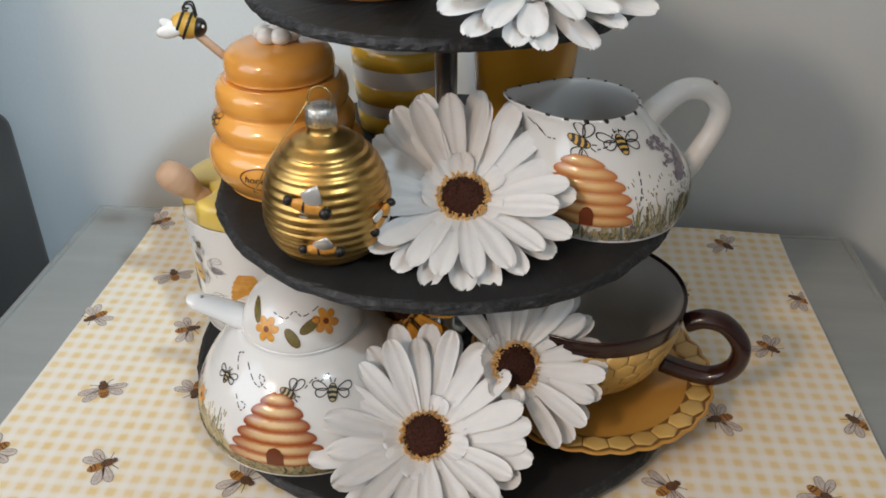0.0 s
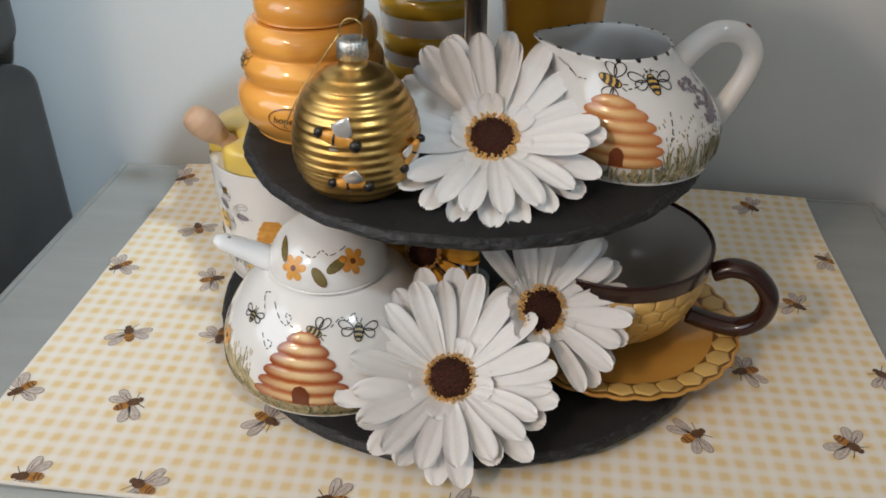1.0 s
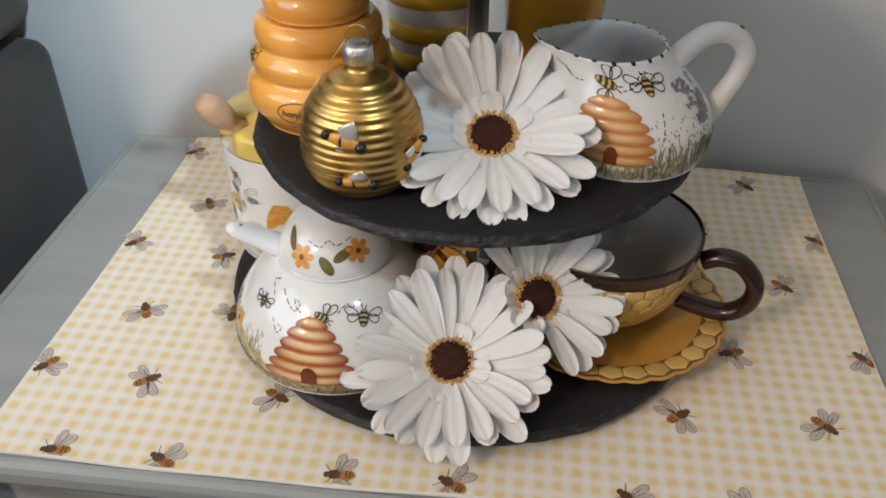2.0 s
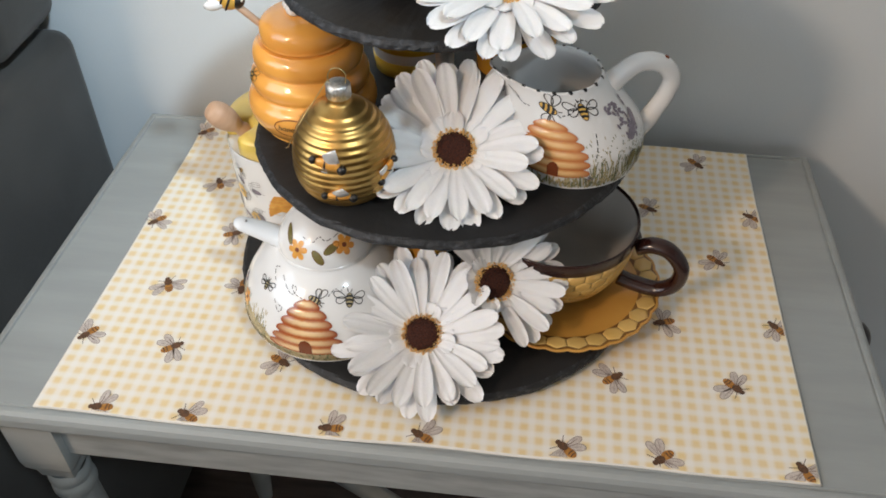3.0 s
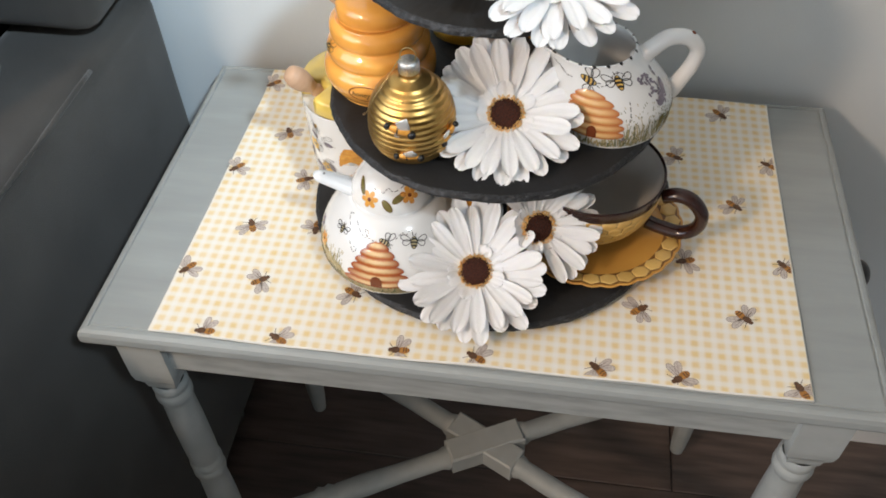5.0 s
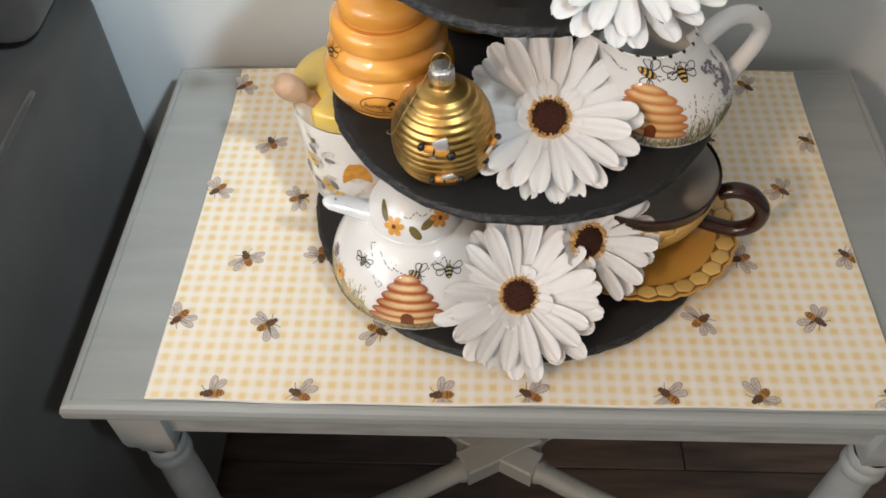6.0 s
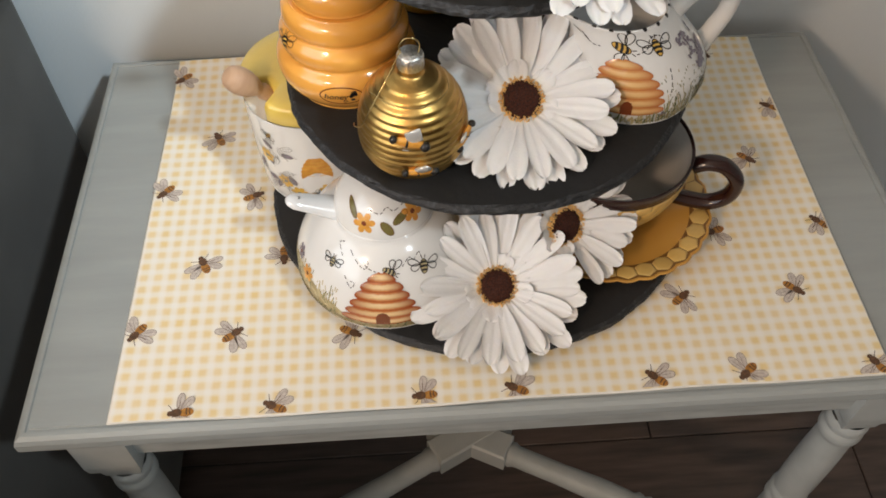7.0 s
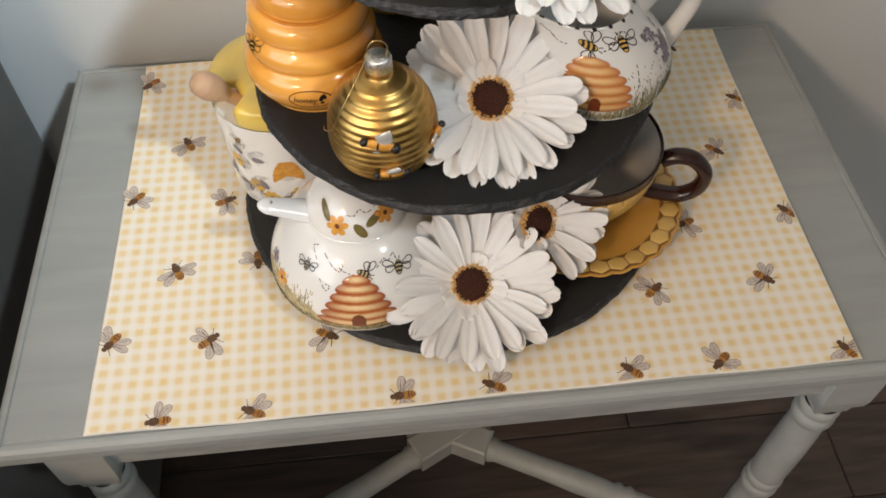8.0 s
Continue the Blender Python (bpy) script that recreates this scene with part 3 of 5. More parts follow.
def side_table():
    t = thing("side_table", (0, 0.149, 0), "small grey-painted wooden side table with turned legs", "table")
    o = Vector(t.location)
    lo, hi = (TX0 - o.x, TY0 - o.y), (TX1 - o.x, TY1 - o.y)
    rect_loft("tabletop", lo, hi, [(0.020, TOP - 0.024), (0.016, TOP - 0.0235), (0.010, TOP - 0.019), (0.006, TOP - 0.0165), (0.0055, TOP - 0.0150),
                                  (0.0012, TOP - 0.0140), (0, TOP - 0.011), (0, TOP - 0.005), (0.0012, TOP - 0.0016), (0.0036, TOP - 0.0002),
                                  (0.0062, TOP), (0.0068, TOP - 0.0012), (0.0082, TOP - 0.0012), (0.0088, TOP)], M_TABLE, t, "grey painted top with a moulded edge")
    ax, ay0, ay1 = 0.240, 0.012, 0.293
    z0, z1 = 0.492, TOP - 0.0238
    box("apron", (-ax, ay0 - o.y, z0), (ax, ay0 + 0.016 - o.y, z1), M_TABLE_WORN, t, "", 0.001)
    box("apron", (-ax, ay1 - 0.016 - o.y, z0), (ax, ay1 - o.y, z1), M_TABLE, t, "", 0.001)
    box("drawer_front", (ax, 0.04 - o.y, z0 + 0.004), (ax + 0.018, 0.26 - o.y, z1 - 0.001), M_TABLE, t, "", 0.0015)
    box("apron", (-ax - 0.016, 0.04 - o.y, z0), (-ax, 0.26 - o.y, z1), M_TABLE, t, "", 0.001)
    k = turned("knob", smooth_profile([(0.004, 0), (0.004, 0.024), (0.011, 0.030), (0.012, 0.036), (0.007, 0.041), (0, 0.042)]), M_BLACK, t, "round black knob", 24).ob
    k.location, k.rotation_euler = Vector((ax + 0.017, 0.152, 0.520)) - o, (0, radians(90), 0)
    leg_profile = smooth_profile([(0.0145, 0.462), (0.0166, 0.458), (0.0166, 0.453), (0.0150, 0.450), (0.0172, 0.446), (0.0172, 0.440), (0.0150, 0.436), (0.0150, 0.43)], 3) + \
        smooth_profile([(0.0152, 0.425), (0.0162, 0.39), (0.0160, 0.345), (0.0152, 0.335)], 4) + \
        smooth_profile([(0.0150, 0.334), (0.0170, 0.330), (0.0170, 0.325), (0.0152, 0.321), (0.0172, 0.317), (0.0172, 0.311), (0.0150, 0.307)], 3) + \
        smooth_profile([(0.0152, 0.30), (0.0165, 0.26), (0.0160, 0.215), (0.0150, 0.210)], 4) + \
        smooth_profile([(0.0150, 0.209), (0.0172, 0.204), (0.0172, 0.160), (0.0150, 0.154)], 3) + \
        smooth_profile([(0.0150, 0.15), (0.0150, 0.10), (0.0125, 0.04), (0.0105, 0.012), (0.009, 0.003), (0, 0.0)], 4)
    for sx in (-1, 1):
        for y in (0.023, 0.281):
            leg = turned("leg", [(q * 0.88, z) for q, z in leg_profile], M_LEG, t, seg=28)
            ob = leg.ob
            ob.location = Vector((sx * 0.247, y, 0)) - o
            blk = rect_loft("leg_block", (-0.0172, -0.0172), (0.0172, 0.0172), [(0.010, 0.459), (0.0055, 0.463), (0.0045, 0.470), (0.001, 0.478), (0.0, 0.486), (0.0, z1)],
                            M_LEG, ob)
    c = Vector((0, 0.152, 0.182)) - o
    for k in (-1, 1):
        hub = rect_loft("stretcher_hub", (-0.043, -0.0145), (0.043, 0.0145), [(0.002, -0.014 + 0.0004 * k), (0, -0.012), (0, 0.012), (0.002, 0.014 + 0.0004 * k)], M_LEG, t)
        hub.location, hub.rotation_euler = c, (0, 0, k * math.atan2(0.1255, 0.245))
    for sx in (-1, 1):
        for y in (0.023, 0.281):
            e = Vector((sx * 0.245, y, 0.182)) - o
            d = (e - c)
            L = d.length
            q = [(0.0, 0.03), (0.011, 0.03), (0.013, 0.036), (0.011, 0.042), (0.0135, 0.046), (0.011, 0.052), (0.011, L * 0.36), (0.0125, L * 0.50), (0.0115, L * 0.60),
                 (0.0105, L * 0.62), (0.0135, L * 0.64), (0.0110, L * 0.66), (0.0135, L * 0.68), (0.0105, L * 0.70), (0.0105, L * 0.9), (0.010, L - 0.010)]
            s = turned("stretcher", q, M_LEG, t, seg=20).ob
            s.location = c
            s.rotation_euler = d.to_track_quat("Z", "Y").to_euler()


side_table()


# ---- placemat ----
MAT_D = 0.304


def wave(x, y):
    edge = max(0.0, 1 - (y) / 0.03)
    return 0.0005 * math.sin(x * 31 + 1.1) * edge + 0.0005 * max(0.0, abs(x) - 0.19) / 0.035 * (0.5 + 0.5 * math.sin(y * 40)) + 0.0002 + 0.0052 * max(0.0, (y - 0.235) / 0.07) ** 2 * (0.75 + 0.25 * math.sin(x * 38 + 2))


def placemat():
    t = thing("placemat", (0, 0, H), "yellow gingham paper placemat printed with bees", "placemat")
    nx, ny = 60, 40
    v, f = [], []
    for j in range(ny + 1):
        for i in range(nx + 1):
            x, y = -0.225 + 0.45 * i / nx, MAT_D * j / ny
            x2 = x + 0.004 * (y / MAT_D) * (1 if x < 0 else 0.3) * abs(x) / 0.225
            y2 = y + (0.0010 * math.sin(x * 12) + 0.0004 * math.sin(x * 61 + 1)) * (1 if j == 0 else 0)
            v.append((x2, y2, wave(x, y)))
    for j in range(ny):
        for i in range(nx):
            a = j * (nx + 1) + i
            f.append((a, a + 1, a + nx + 2, a + nx + 1))
    link("sheet", v, f, M_MAT, t)
    ring = [j for j in range(nx + 1)] + [j * (nx + 1) + nx for j in range(1, ny + 1)] + [ny * (nx + 1) + i for i in range(nx - 1, -1, -1)] + [j * (nx + 1) for j in range(ny - 1, 0, -1)]
    ev, ef = [], []
    for k in ring:
        x, y, z = v[k]
        s = Vector((x, y - MAT_D / 2, 0)).normalized() * 0.0006
        ev += [(x, y, z), (x + s.x * 1.6, y + s.y * 1.6, z - 0.0005), (x + s.x * 1.2, y + s.y * 1.2, z - 0.0018)]
    n = len(ring)
    for k in range(n):
        a, b = 3 * k, 3 * ((k + 1) % n)
        ef += [(a, a + 1, b + 1, b), (a + 1, a + 2, b + 2, b + 1)]
    link("paper_edge", ev, ef, M_MAT_EDGE, t)

    def flat(u, w, up=0.0):
        u, w = min(max(u, -0.2246), 0.2246), max(w, 0.0006 + 0.0012 * math.sin(u * 12))
        return Vector((u, w, wave(u, w) + 0.0003 + up))
    bees = ((-0.217, 0.284, 215), (-0.184, 0.221, 120), (-0.216, 0.170, 225), (-0.183, 0.108, 118), (-0.218, 0.057, 230), (-0.186, 0.003, 185), (-0.154, 0.164, 20),
            (-0.132, 0.110, 275), (-0.159, 0.054, 35), (-0.133, 0.004, 155), (-0.088, 0.050, 330), (-0.048, 0.005, 185), (0.005, 0.006, 150), (0.087, 0.008, 140),
            (0.141, 0.007, 218), (0.218, 0.008, 120), (0.188, 0.063, 315), (0.116, 0.062, 40), (0.220, 0.116, 130), (0.148, 0.112, 200), (0.190, 0.175, 315),
            (0.220, 0.227, 150), (0.186, 0.286, 315), (0.146, 0.228, 335), (-0.132, 0.272, 20))
    for k, (x, y, a) in enumerate(bees):
        pr = Print(flat)
        printed_bee(pr, x, y, 0.0172, radians(a), 1 if k % 2 else -1)
        pr.done("printed_bee", t)


placemat()


# ---- slate stand ----
def slate_disc(parent, z, r, seed):
    rnd = random.Random(seed)
    seg = 180
    v, f, idx = [], [], []
    jag = [0.0] * seg
    ph = [rnd.uniform(0, 6.28) for _ in range(6)]
    for k in range(seg):
        a = 2 * math.pi * k / seg
        jag[k] = 0.0005 * math.sin(7 * a + ph[0]) + 0.0003 * math.sin(19 * a + ph[1]) + rnd.uniform(-0.0002, 0.0002)
    rings = [(0.0, SLATE, 0), (r * 0.5, SLATE, 0), (r - 0.0030, SLATE, 0), (r - 0.0018, SLATE - 0.0003, 1), (r - 0.0008, SLATE - 0.0010, 1), (r - 0.0001, SLATE - 0.0022, 1),
             (r, SLATE - 0.0036, 1), (r - 0.0004, 0.0, 1), (0.0, 0.0, 0)]
    for q, (rr, zz, m) in enumerate(rings):
        for k in range(seg):
            a = 2 * math.pi * k / seg
            e = jag[k] + rnd.uniform(-0.00035, 0.00035) if 2 <= q <= 7 else 0
            dz = rnd.uniform(-0.0005, 0.0005) if 3 <= q <= 6 else (rnd.uniform(-0.0001, 0.0001) if q < 3 else 0)
            v.append(((rr + e) * math.cos(a), (rr + e) * math.sin(a), zz + dz))
    for q in range(len(rings) - 1):
        for k in range(seg):
            k2 = (k + 1) % seg
            f.append((q * seg + k, (q + 1) * seg + k, (q + 1) * seg + k2, q * seg + k2))
            idx.append(1 if 2 <= q <= 6 else 0)
    ob = link("slate_tier", v, [g[::-1] for g in f], [M_SLATE, M_CHIP], parent, "", False, idx)
    ob.location = (0, 0, z - H)


def stand():
    t = thing("tiered_stand", (AXIS.x, AXIS.y, H), "three-tier round black slate cake stand with steel pole", "cake stand")
    for k in range(3):
        slate_disc(t, TIER[k], TIER_R[k], 11 + k)
    for a, b in ((TOPS[0], TIER[1]), (TOPS[1], TIER[2])):
        turned("pole", [(0.0, a - H), (0.012, a - H), (0.012, a - H + 0.003), (0.0055, a - H + 0.004), (0.0055, b - H - 0.004), (0.012, b - H - 0.003), (0.012, b - H), (0, b - H)], M_STEEL, t, seg=28)
    for k in range(4):
        a = radians(45 + 90 * k)
        foot = turned("foot", [(0, 0), (0.007, 0), (0.007, TIER[0] - H), (0, TIER[0] - H)], M_RUBBER, t, seg=16)
        foot.ob.location = (0.1 * math.cos(a), 0.1 * math.sin(a), 0.0004)


stand()


# ---- daisies ----
def petal_mesh(name, length, width, lift, seed, mat, inner=0.006):
    """A long round-tipped petal along +x, cupped, grooved and slightly wavy; its root lies at inner."""
    rnd = random.Random(seed)
    nl, nw = 8, 6
    w1, w2 = rnd.uniform(0, 6), rnd.uniform(0, 6)
    v, f = [], []
    notch = rnd.uniform(-0.0003, 0.0005)
    for i in range(nl + 1):
        t = 1 - (1 - i / nl) ** 1.7
        half = width / 2 * (0.20 + 0.80 * math.sin(min(t / 0.70, 1) * math.pi / 2) ** 1.25) * (1 if t < 0.72 else max(0.0, 1 - ((t - 0.72) / 0.284) ** 3) ** 0.45)
        for j in range(nw + 1):
            s = 2 * j / nw - 1
            x = inner + (length - inner) * t - notch * (1 - abs(s)) * (t > 0.95)
            y = half * s
            z = lift * t * t * length + 0.07 * half * s * s * 2 + 0.0006 * math.sin(s * 7 + w1) * (0.4 + t * 0.6) + 0.0009 * math.sin(5 * t + w2) * t
            v.append((x, y, z))
    for i in range(nl):
        for j in range(nw):
            a = i * (nw + 1) + j
            f.append((a, a + nw + 1, a + nw + 2, a + 1))
    me = bpy.data.meshes.new(name)
    me.from_pydata(v, [], f)
    me.materials.append(mat)
    me.polygons.foreach_set("use_smooth", [True] * len(me.polygons))
    return me


def daisy(at, normal, spin, radius, label, cone=25, petals=M_PETAL, counts=(21, 18), seed=3, disc_r=0.0104, small=True, name="daisy", fold=None):
    rnd = random.Random(seed)
    t = thing(name, at, label, "artificial flower", "white artificial daisies" if small else "")
    n = Vector(normal).normalized()
    base = n.to_track_quat("Z", "Y").to_matrix().to_4x4() @ Matrix.Rotation(spin, 4, "Z")
    t.rotation_euler = base.to_euler()
    layers = [(counts[0], radius, radius * 0.225, cone, 0.0, 0.0), (counts[1], radius * 0.93, radius * 0.205, cone + 4, 0.0016, 0.5)]
    if small:
        layers.append((12, radius * 0.43, radius * 0.22, cone + 6, 0.0014, 0.2))
    for q, (cnt, ln, wd, tilt, up, ph) in enumerate(layers):
        shapes = [petal_mesh("petal", ln * rnd.uniform(0.94, 1.04), wd * rnd.uniform(0.92, 1.08), -0.03 - 0.09 * rnd.random(), seed * 50 + q * 9 + k, petals) for k in range(5)]
        for k in range(cnt):
            el = tilt
            shape = shapes[(k * 3 + rnd.randrange(2)) % 5]
            a = 2 * math.pi * (k + ph) / cnt + rnd.uniform(-0.045, 0.045)
            if fold and q < 2 and (t.rotation_euler.to_matrix() @ Vector((math.cos(a), math.sin(a), 0))).dot(Vector(fold)) > 0.2:
                continue
            p = new("petal", shape)
            p.parent = t
            p.matrix_local = Matrix.Translation((0, 0, up + rnd.uniform(0, 0.0008))) @ Matrix.Rotation(a, 4, "Z") @ Matrix.Rotation(-radians(el + rnd.uniform(-4, 4)), 4, "Y") @ Matrix.Rotation(rnd.uniform(-0.13, 0.13), 4, "X")
    dz = 0.0092
    turned("disc", [(0.004, 0), (disc_r * 0.9, 0.002), (disc_r, dz), (disc_r * 0.8, dz + 0.0014), (disc_r * 0.4, dz + 0.0019), (0, dz + 0.002)], M_DISC, t, "dark brown velvety centre", 32)
    v, f, ix = [], [], []
    for k in range(400):
        a = rnd.uniform(0, 6.2832)
        edge = k < 300
        rr = disc_r * (rnd.uniform(0.90, 1.20) if edge else math.sqrt(rnd.random()) * 0.92)
        h = dz + (rnd.uniform(-0.0010, 0.0012) if edge else 0.0016 + rnd.uniform(0, 0.0005))
        s = rnd.uniform(0.0005, 0.0010) if edge else rnd.uniform(0.0003, 0.0005)
        c = Vector((rr * math.cos(a), rr * math.sin(a), h))
        b = len(v)
        v += [c + Vector((s, 0, 0)), c + Vector((-s * 0.5, s * 0.87, 0)), c + Vector((-s * 0.5, -s * 0.87, 0)), c + Vector((0, 0, s * 2.0)), c - Vector((0, 0, s * 2.5))]
        f += [(b, b + 1, b + 3), (b + 1, b + 2, b + 3), (b + 2, b, b + 3), (b + 1, b, b + 4), (b + 2, b + 1, b + 4), (b, b + 2, b + 4)]
        ix += [0 if edge else 1] * 6
    tagged(link("stamen_ring", v, f, [M_POLLEN, M_DISC], t, "ring of tiny golden stamens", False, ix), kind="stuff")
    return t


daisy((-0.001, 0.0640, H + 0.0200), (0.02, -0.55, 0.83), 0.1, 0.0550, "white silk daisy with brown centre on the bottom slate", 25, seed=3)
daisy((0.012, 0.1125, H + 0.1215), (0.03, -0.56, 0.82), 0.5, 0.0540, "white silk daisy with brown centre on the middle slate", 25, seed=5)
daisy((0.0358, 0.0858, H + 0.0505), (0.42, -0.72, 0.55), 0.9, 0.047, "white silk daisy facing the honeycomb cup", 26, seed=8, fold=(-0.75, -0.45, -0.35))
daisy((0.038, 0.108, H + 0.2215), (0.06, -0.42, 0.90), 0.2, 0.0535, "white silk daisy overhanging the top slate", 24, seed=11)
daisy((-0.022, 0.128, H + 0.052), (0.1, -0.8, 0.5), 0.2, 0.032, "yellow silk flower tucked behind the daisies", 20, M_YPETAL, (16, 12), 14, 0.008, False, "yellow_flower")


# ---- pot with a lid and a spoon ----
def bee_pot():
    x, y = -0.0645, 0.098
    t = thing("sugar_pot", (x, y, TOPS[0]), "white glazed lidded pot painted with bees and beehive", "pot")
    body = Turned(smooth_profile([(0, 0.0), (0.0485, 0.0), (0.0522, 0.0012), (0.0546, 0.0052), (0.0554, 0.0118), (0.0541, 0.0205), (0.0504, 0.0295), (0.0448, 0.0385), (0.0382, 0.0462),
                                  (0.0322, 0.0510), (0.0292, 0.0522), (0.027, 0.0526), (0, 0.0526)], 5))
    body.mesh("body", M_WHITE, t)
    lid = Turned(smooth_profile([(0, 0.0528), (0.0270, 0.0530), (0.0288, 0.0541), (0.0288, 0.0562), (0.0270, 0.0625), (0.0230, 0.0690), (0.0165, 0.0750), (0.0085, 0.0785),
                                 (0.0065, 0.0805), (0.008, 0.085), (0.0065, 0.089), (0, 0.0905)], 5))
    lid_ob = lid.mesh("lid", M_WHITE, t, "domed white lid with painted blossoms")
    painted_hive("painted_beehive", t, body.onto(radians(-4), 0.0085), 0.0, 0.001, 0.053, 0.0355, M_HIVE_A, 6, False)
    for a, z, s, tt in ((2, 0.0420, 0.0105, -0.5), (29, 0.0395, 0.0115, 1.3), (-44, 0.0400, 0.0085, 1.6)):
        pr = Print(body.onto(radians(a), z))
        line_bee(pr, 0, 0, s, tt, 0.0005, M_STRAW)
        pr.done("painted_bee", t)
    pr = Print(body.onto(radians(0), 0.0415))
    pr.dashes([(0.009, 0.002), (0.013, 0.006), (0.016, 0.004), (0.019, 0.007), (0.021, 0.003)], 0.0005, M_BLACK)
    pr.dashes([(-0.006, 0.0), (-0.011, 0.002), (-0.013, 0.006), (-0.010, 0.005), (-0.012, 0.001), (-0.016, 0.003), (-0.021, 0.010)], 0.0005, M_BLACK)
    pr.dashes([(-0.025, -0.006), (-0.022, -0.012), (-0.019, -0.009), (-0.022, -0.008)], 0.0005, M_BLACK)
    pr.dashes([(-0.026, 0.004), (-0.028, 0.010), (-0.024, 0.012)], 0.0005, M_BLACK)
    pr.done("dotted_flight_line", t)
    rnd = random.Random(4)
    pr = Print(body.onto(radians(-58), 0.010))
    for k in range(110):
        u, v = rnd.uniform(-0.022, 0.022), rnd.uniform(-0.006, 0.010)
        pr.stroke([(u, v), (u + rnd.uniform(-0.002, 0.002), v + rnd.uniform(0.005, 0.013))], 0.0006, rnd.choice((M_STRAW, M_STRAW, M_GREEN)), 0.00002 * (k % 5))
    painted_flower(pr, -0.003, 0.013, 0.0052, M_PAINT_O, M_DOOR)
    painted_flower(pr, -0.016, 0.018, 0.0045, M_LILAC, M_DOOR)
    tagged(pr.done("painted_meadow", t), kind="stuff")
    # straw ground painted round the foot, climbing at the side
    v, f = [], []
    steps, foot = 110, body.at_height(0.0006)
    for i in range(steps + 1):
        a = radians(-125 + 230 * i / steps)
        top = 0.0072 + 0.013 * max(0.0, math.cos((a + radians(70)) * 1.9)) * (abs(a + radians(70)) < 0.82) + rnd.uniform(-0.0012, 0.0012)
        for q in range(7):
            sw = foot + (top + 0.004) * q / 6
            v.append(body.point(a, sw) + body.normal(a, sw) * 0.00012)
    for i in range(steps):
        for q in range(6):
            b = i * 7 + q
            f.append((b, b + 7, b + 8, b + 1))
    link("painted_ground", v, f, M_STRAW, t)
    pr = Print(body.onto(radians(0), 0.005))
    for k in range(620):
        u, v = rnd.uniform(-0.078, 0.078), rnd.uniform(-0.006, 0.001)
        pr.stroke([(u, v), (u + rnd.uniform(-0.002, 0.002), v + rnd.uniform(0.002, 0.0055))], 0.0009, rnd.choice((M_STRAW, M_STRAW, M_GREEN)), 0.0004 + 0.00002 * (k % 4))
    tagged(pr.done("painted_grass", t), kind="stuff")
    pr = Print(body.onto(radians(48), 0.024))
    line_bee(pr, 0.0, 0.0, 0.007, 0.2)
    pr.done("painted_bee", t)
    pr = Print(lid.onto(radians(-24), 0.0635))
    painted_flower(pr, 0, 0, 0.0062, M_PAINT_O, M_DOOR)
    pr.done("painted_blossom", lid_ob)
    pr = Print(lid.onto(radians(40), 0.0665))
    painted_flower(pr, 0, 0, 0.0062, M_PAINT_O, M_DOOR, t0=0.6)
    pr.done("painted_blossom", lid_ob)
    pr = Print(lid.onto(radians(6), 0.0635))
    for u, v, a in ((-0.001, -0.0025, -1.0), (0.007, 0.0025, 0.55), (-0.0205, 0.006, 1.9)):
        pr.stroke(pr.blob(u, v, 0.0052, 0.0025, a, M_LEAF, 0, 12), 0.0003, M_DOOR, 0.0001, True)
    pr.dashes([(-0.010, 0.0085), (-0.004, 0.0065), (0.000, 0.010), (0.004, 0.0075), (0.012, 0.011)], 0.0005, M_BLACK)
    pr.done("painted_leaves", lid_ob)
    # spoon in the notch of the lid
    s = thing("ceramic_spoon", (-0.090, 0.092, H + 0.072), "small white ceramic spoon resting in the pot's lid", "spoon")
    o = Vector(s.location)
    pts = spline([(-0.1190, 0.0920, H + 0.0760), (-0.1120, 0.0928, H + 0.0730), (-0.1035, 0.094, H + 0.0690), (-0.094, 0.095, H + 0.0645), (-0.084, 0.096, H + 0.060)], 6)
    n = len(pts)
    tube("handle", [p - o for p in pts], 0.004, M_BLUISH, s, seg=14, flat=0.62, up=Vector((0.4, 0, 1)),
         radii=[0.0012 + 0.0036 * min(1, i / 4) ** 0.6 + (0.0048 * i / n) for i in range(n)])
    turned("hanging_hole", [(0, 0), (0.0011, 0), (0.0011, 0.0004), (0, 0.0004)], M_GREYINK, s, seg=12).ob.location = Vector((-0.1115, 0.0927, H + 0.0764)) - o


bee_pot()


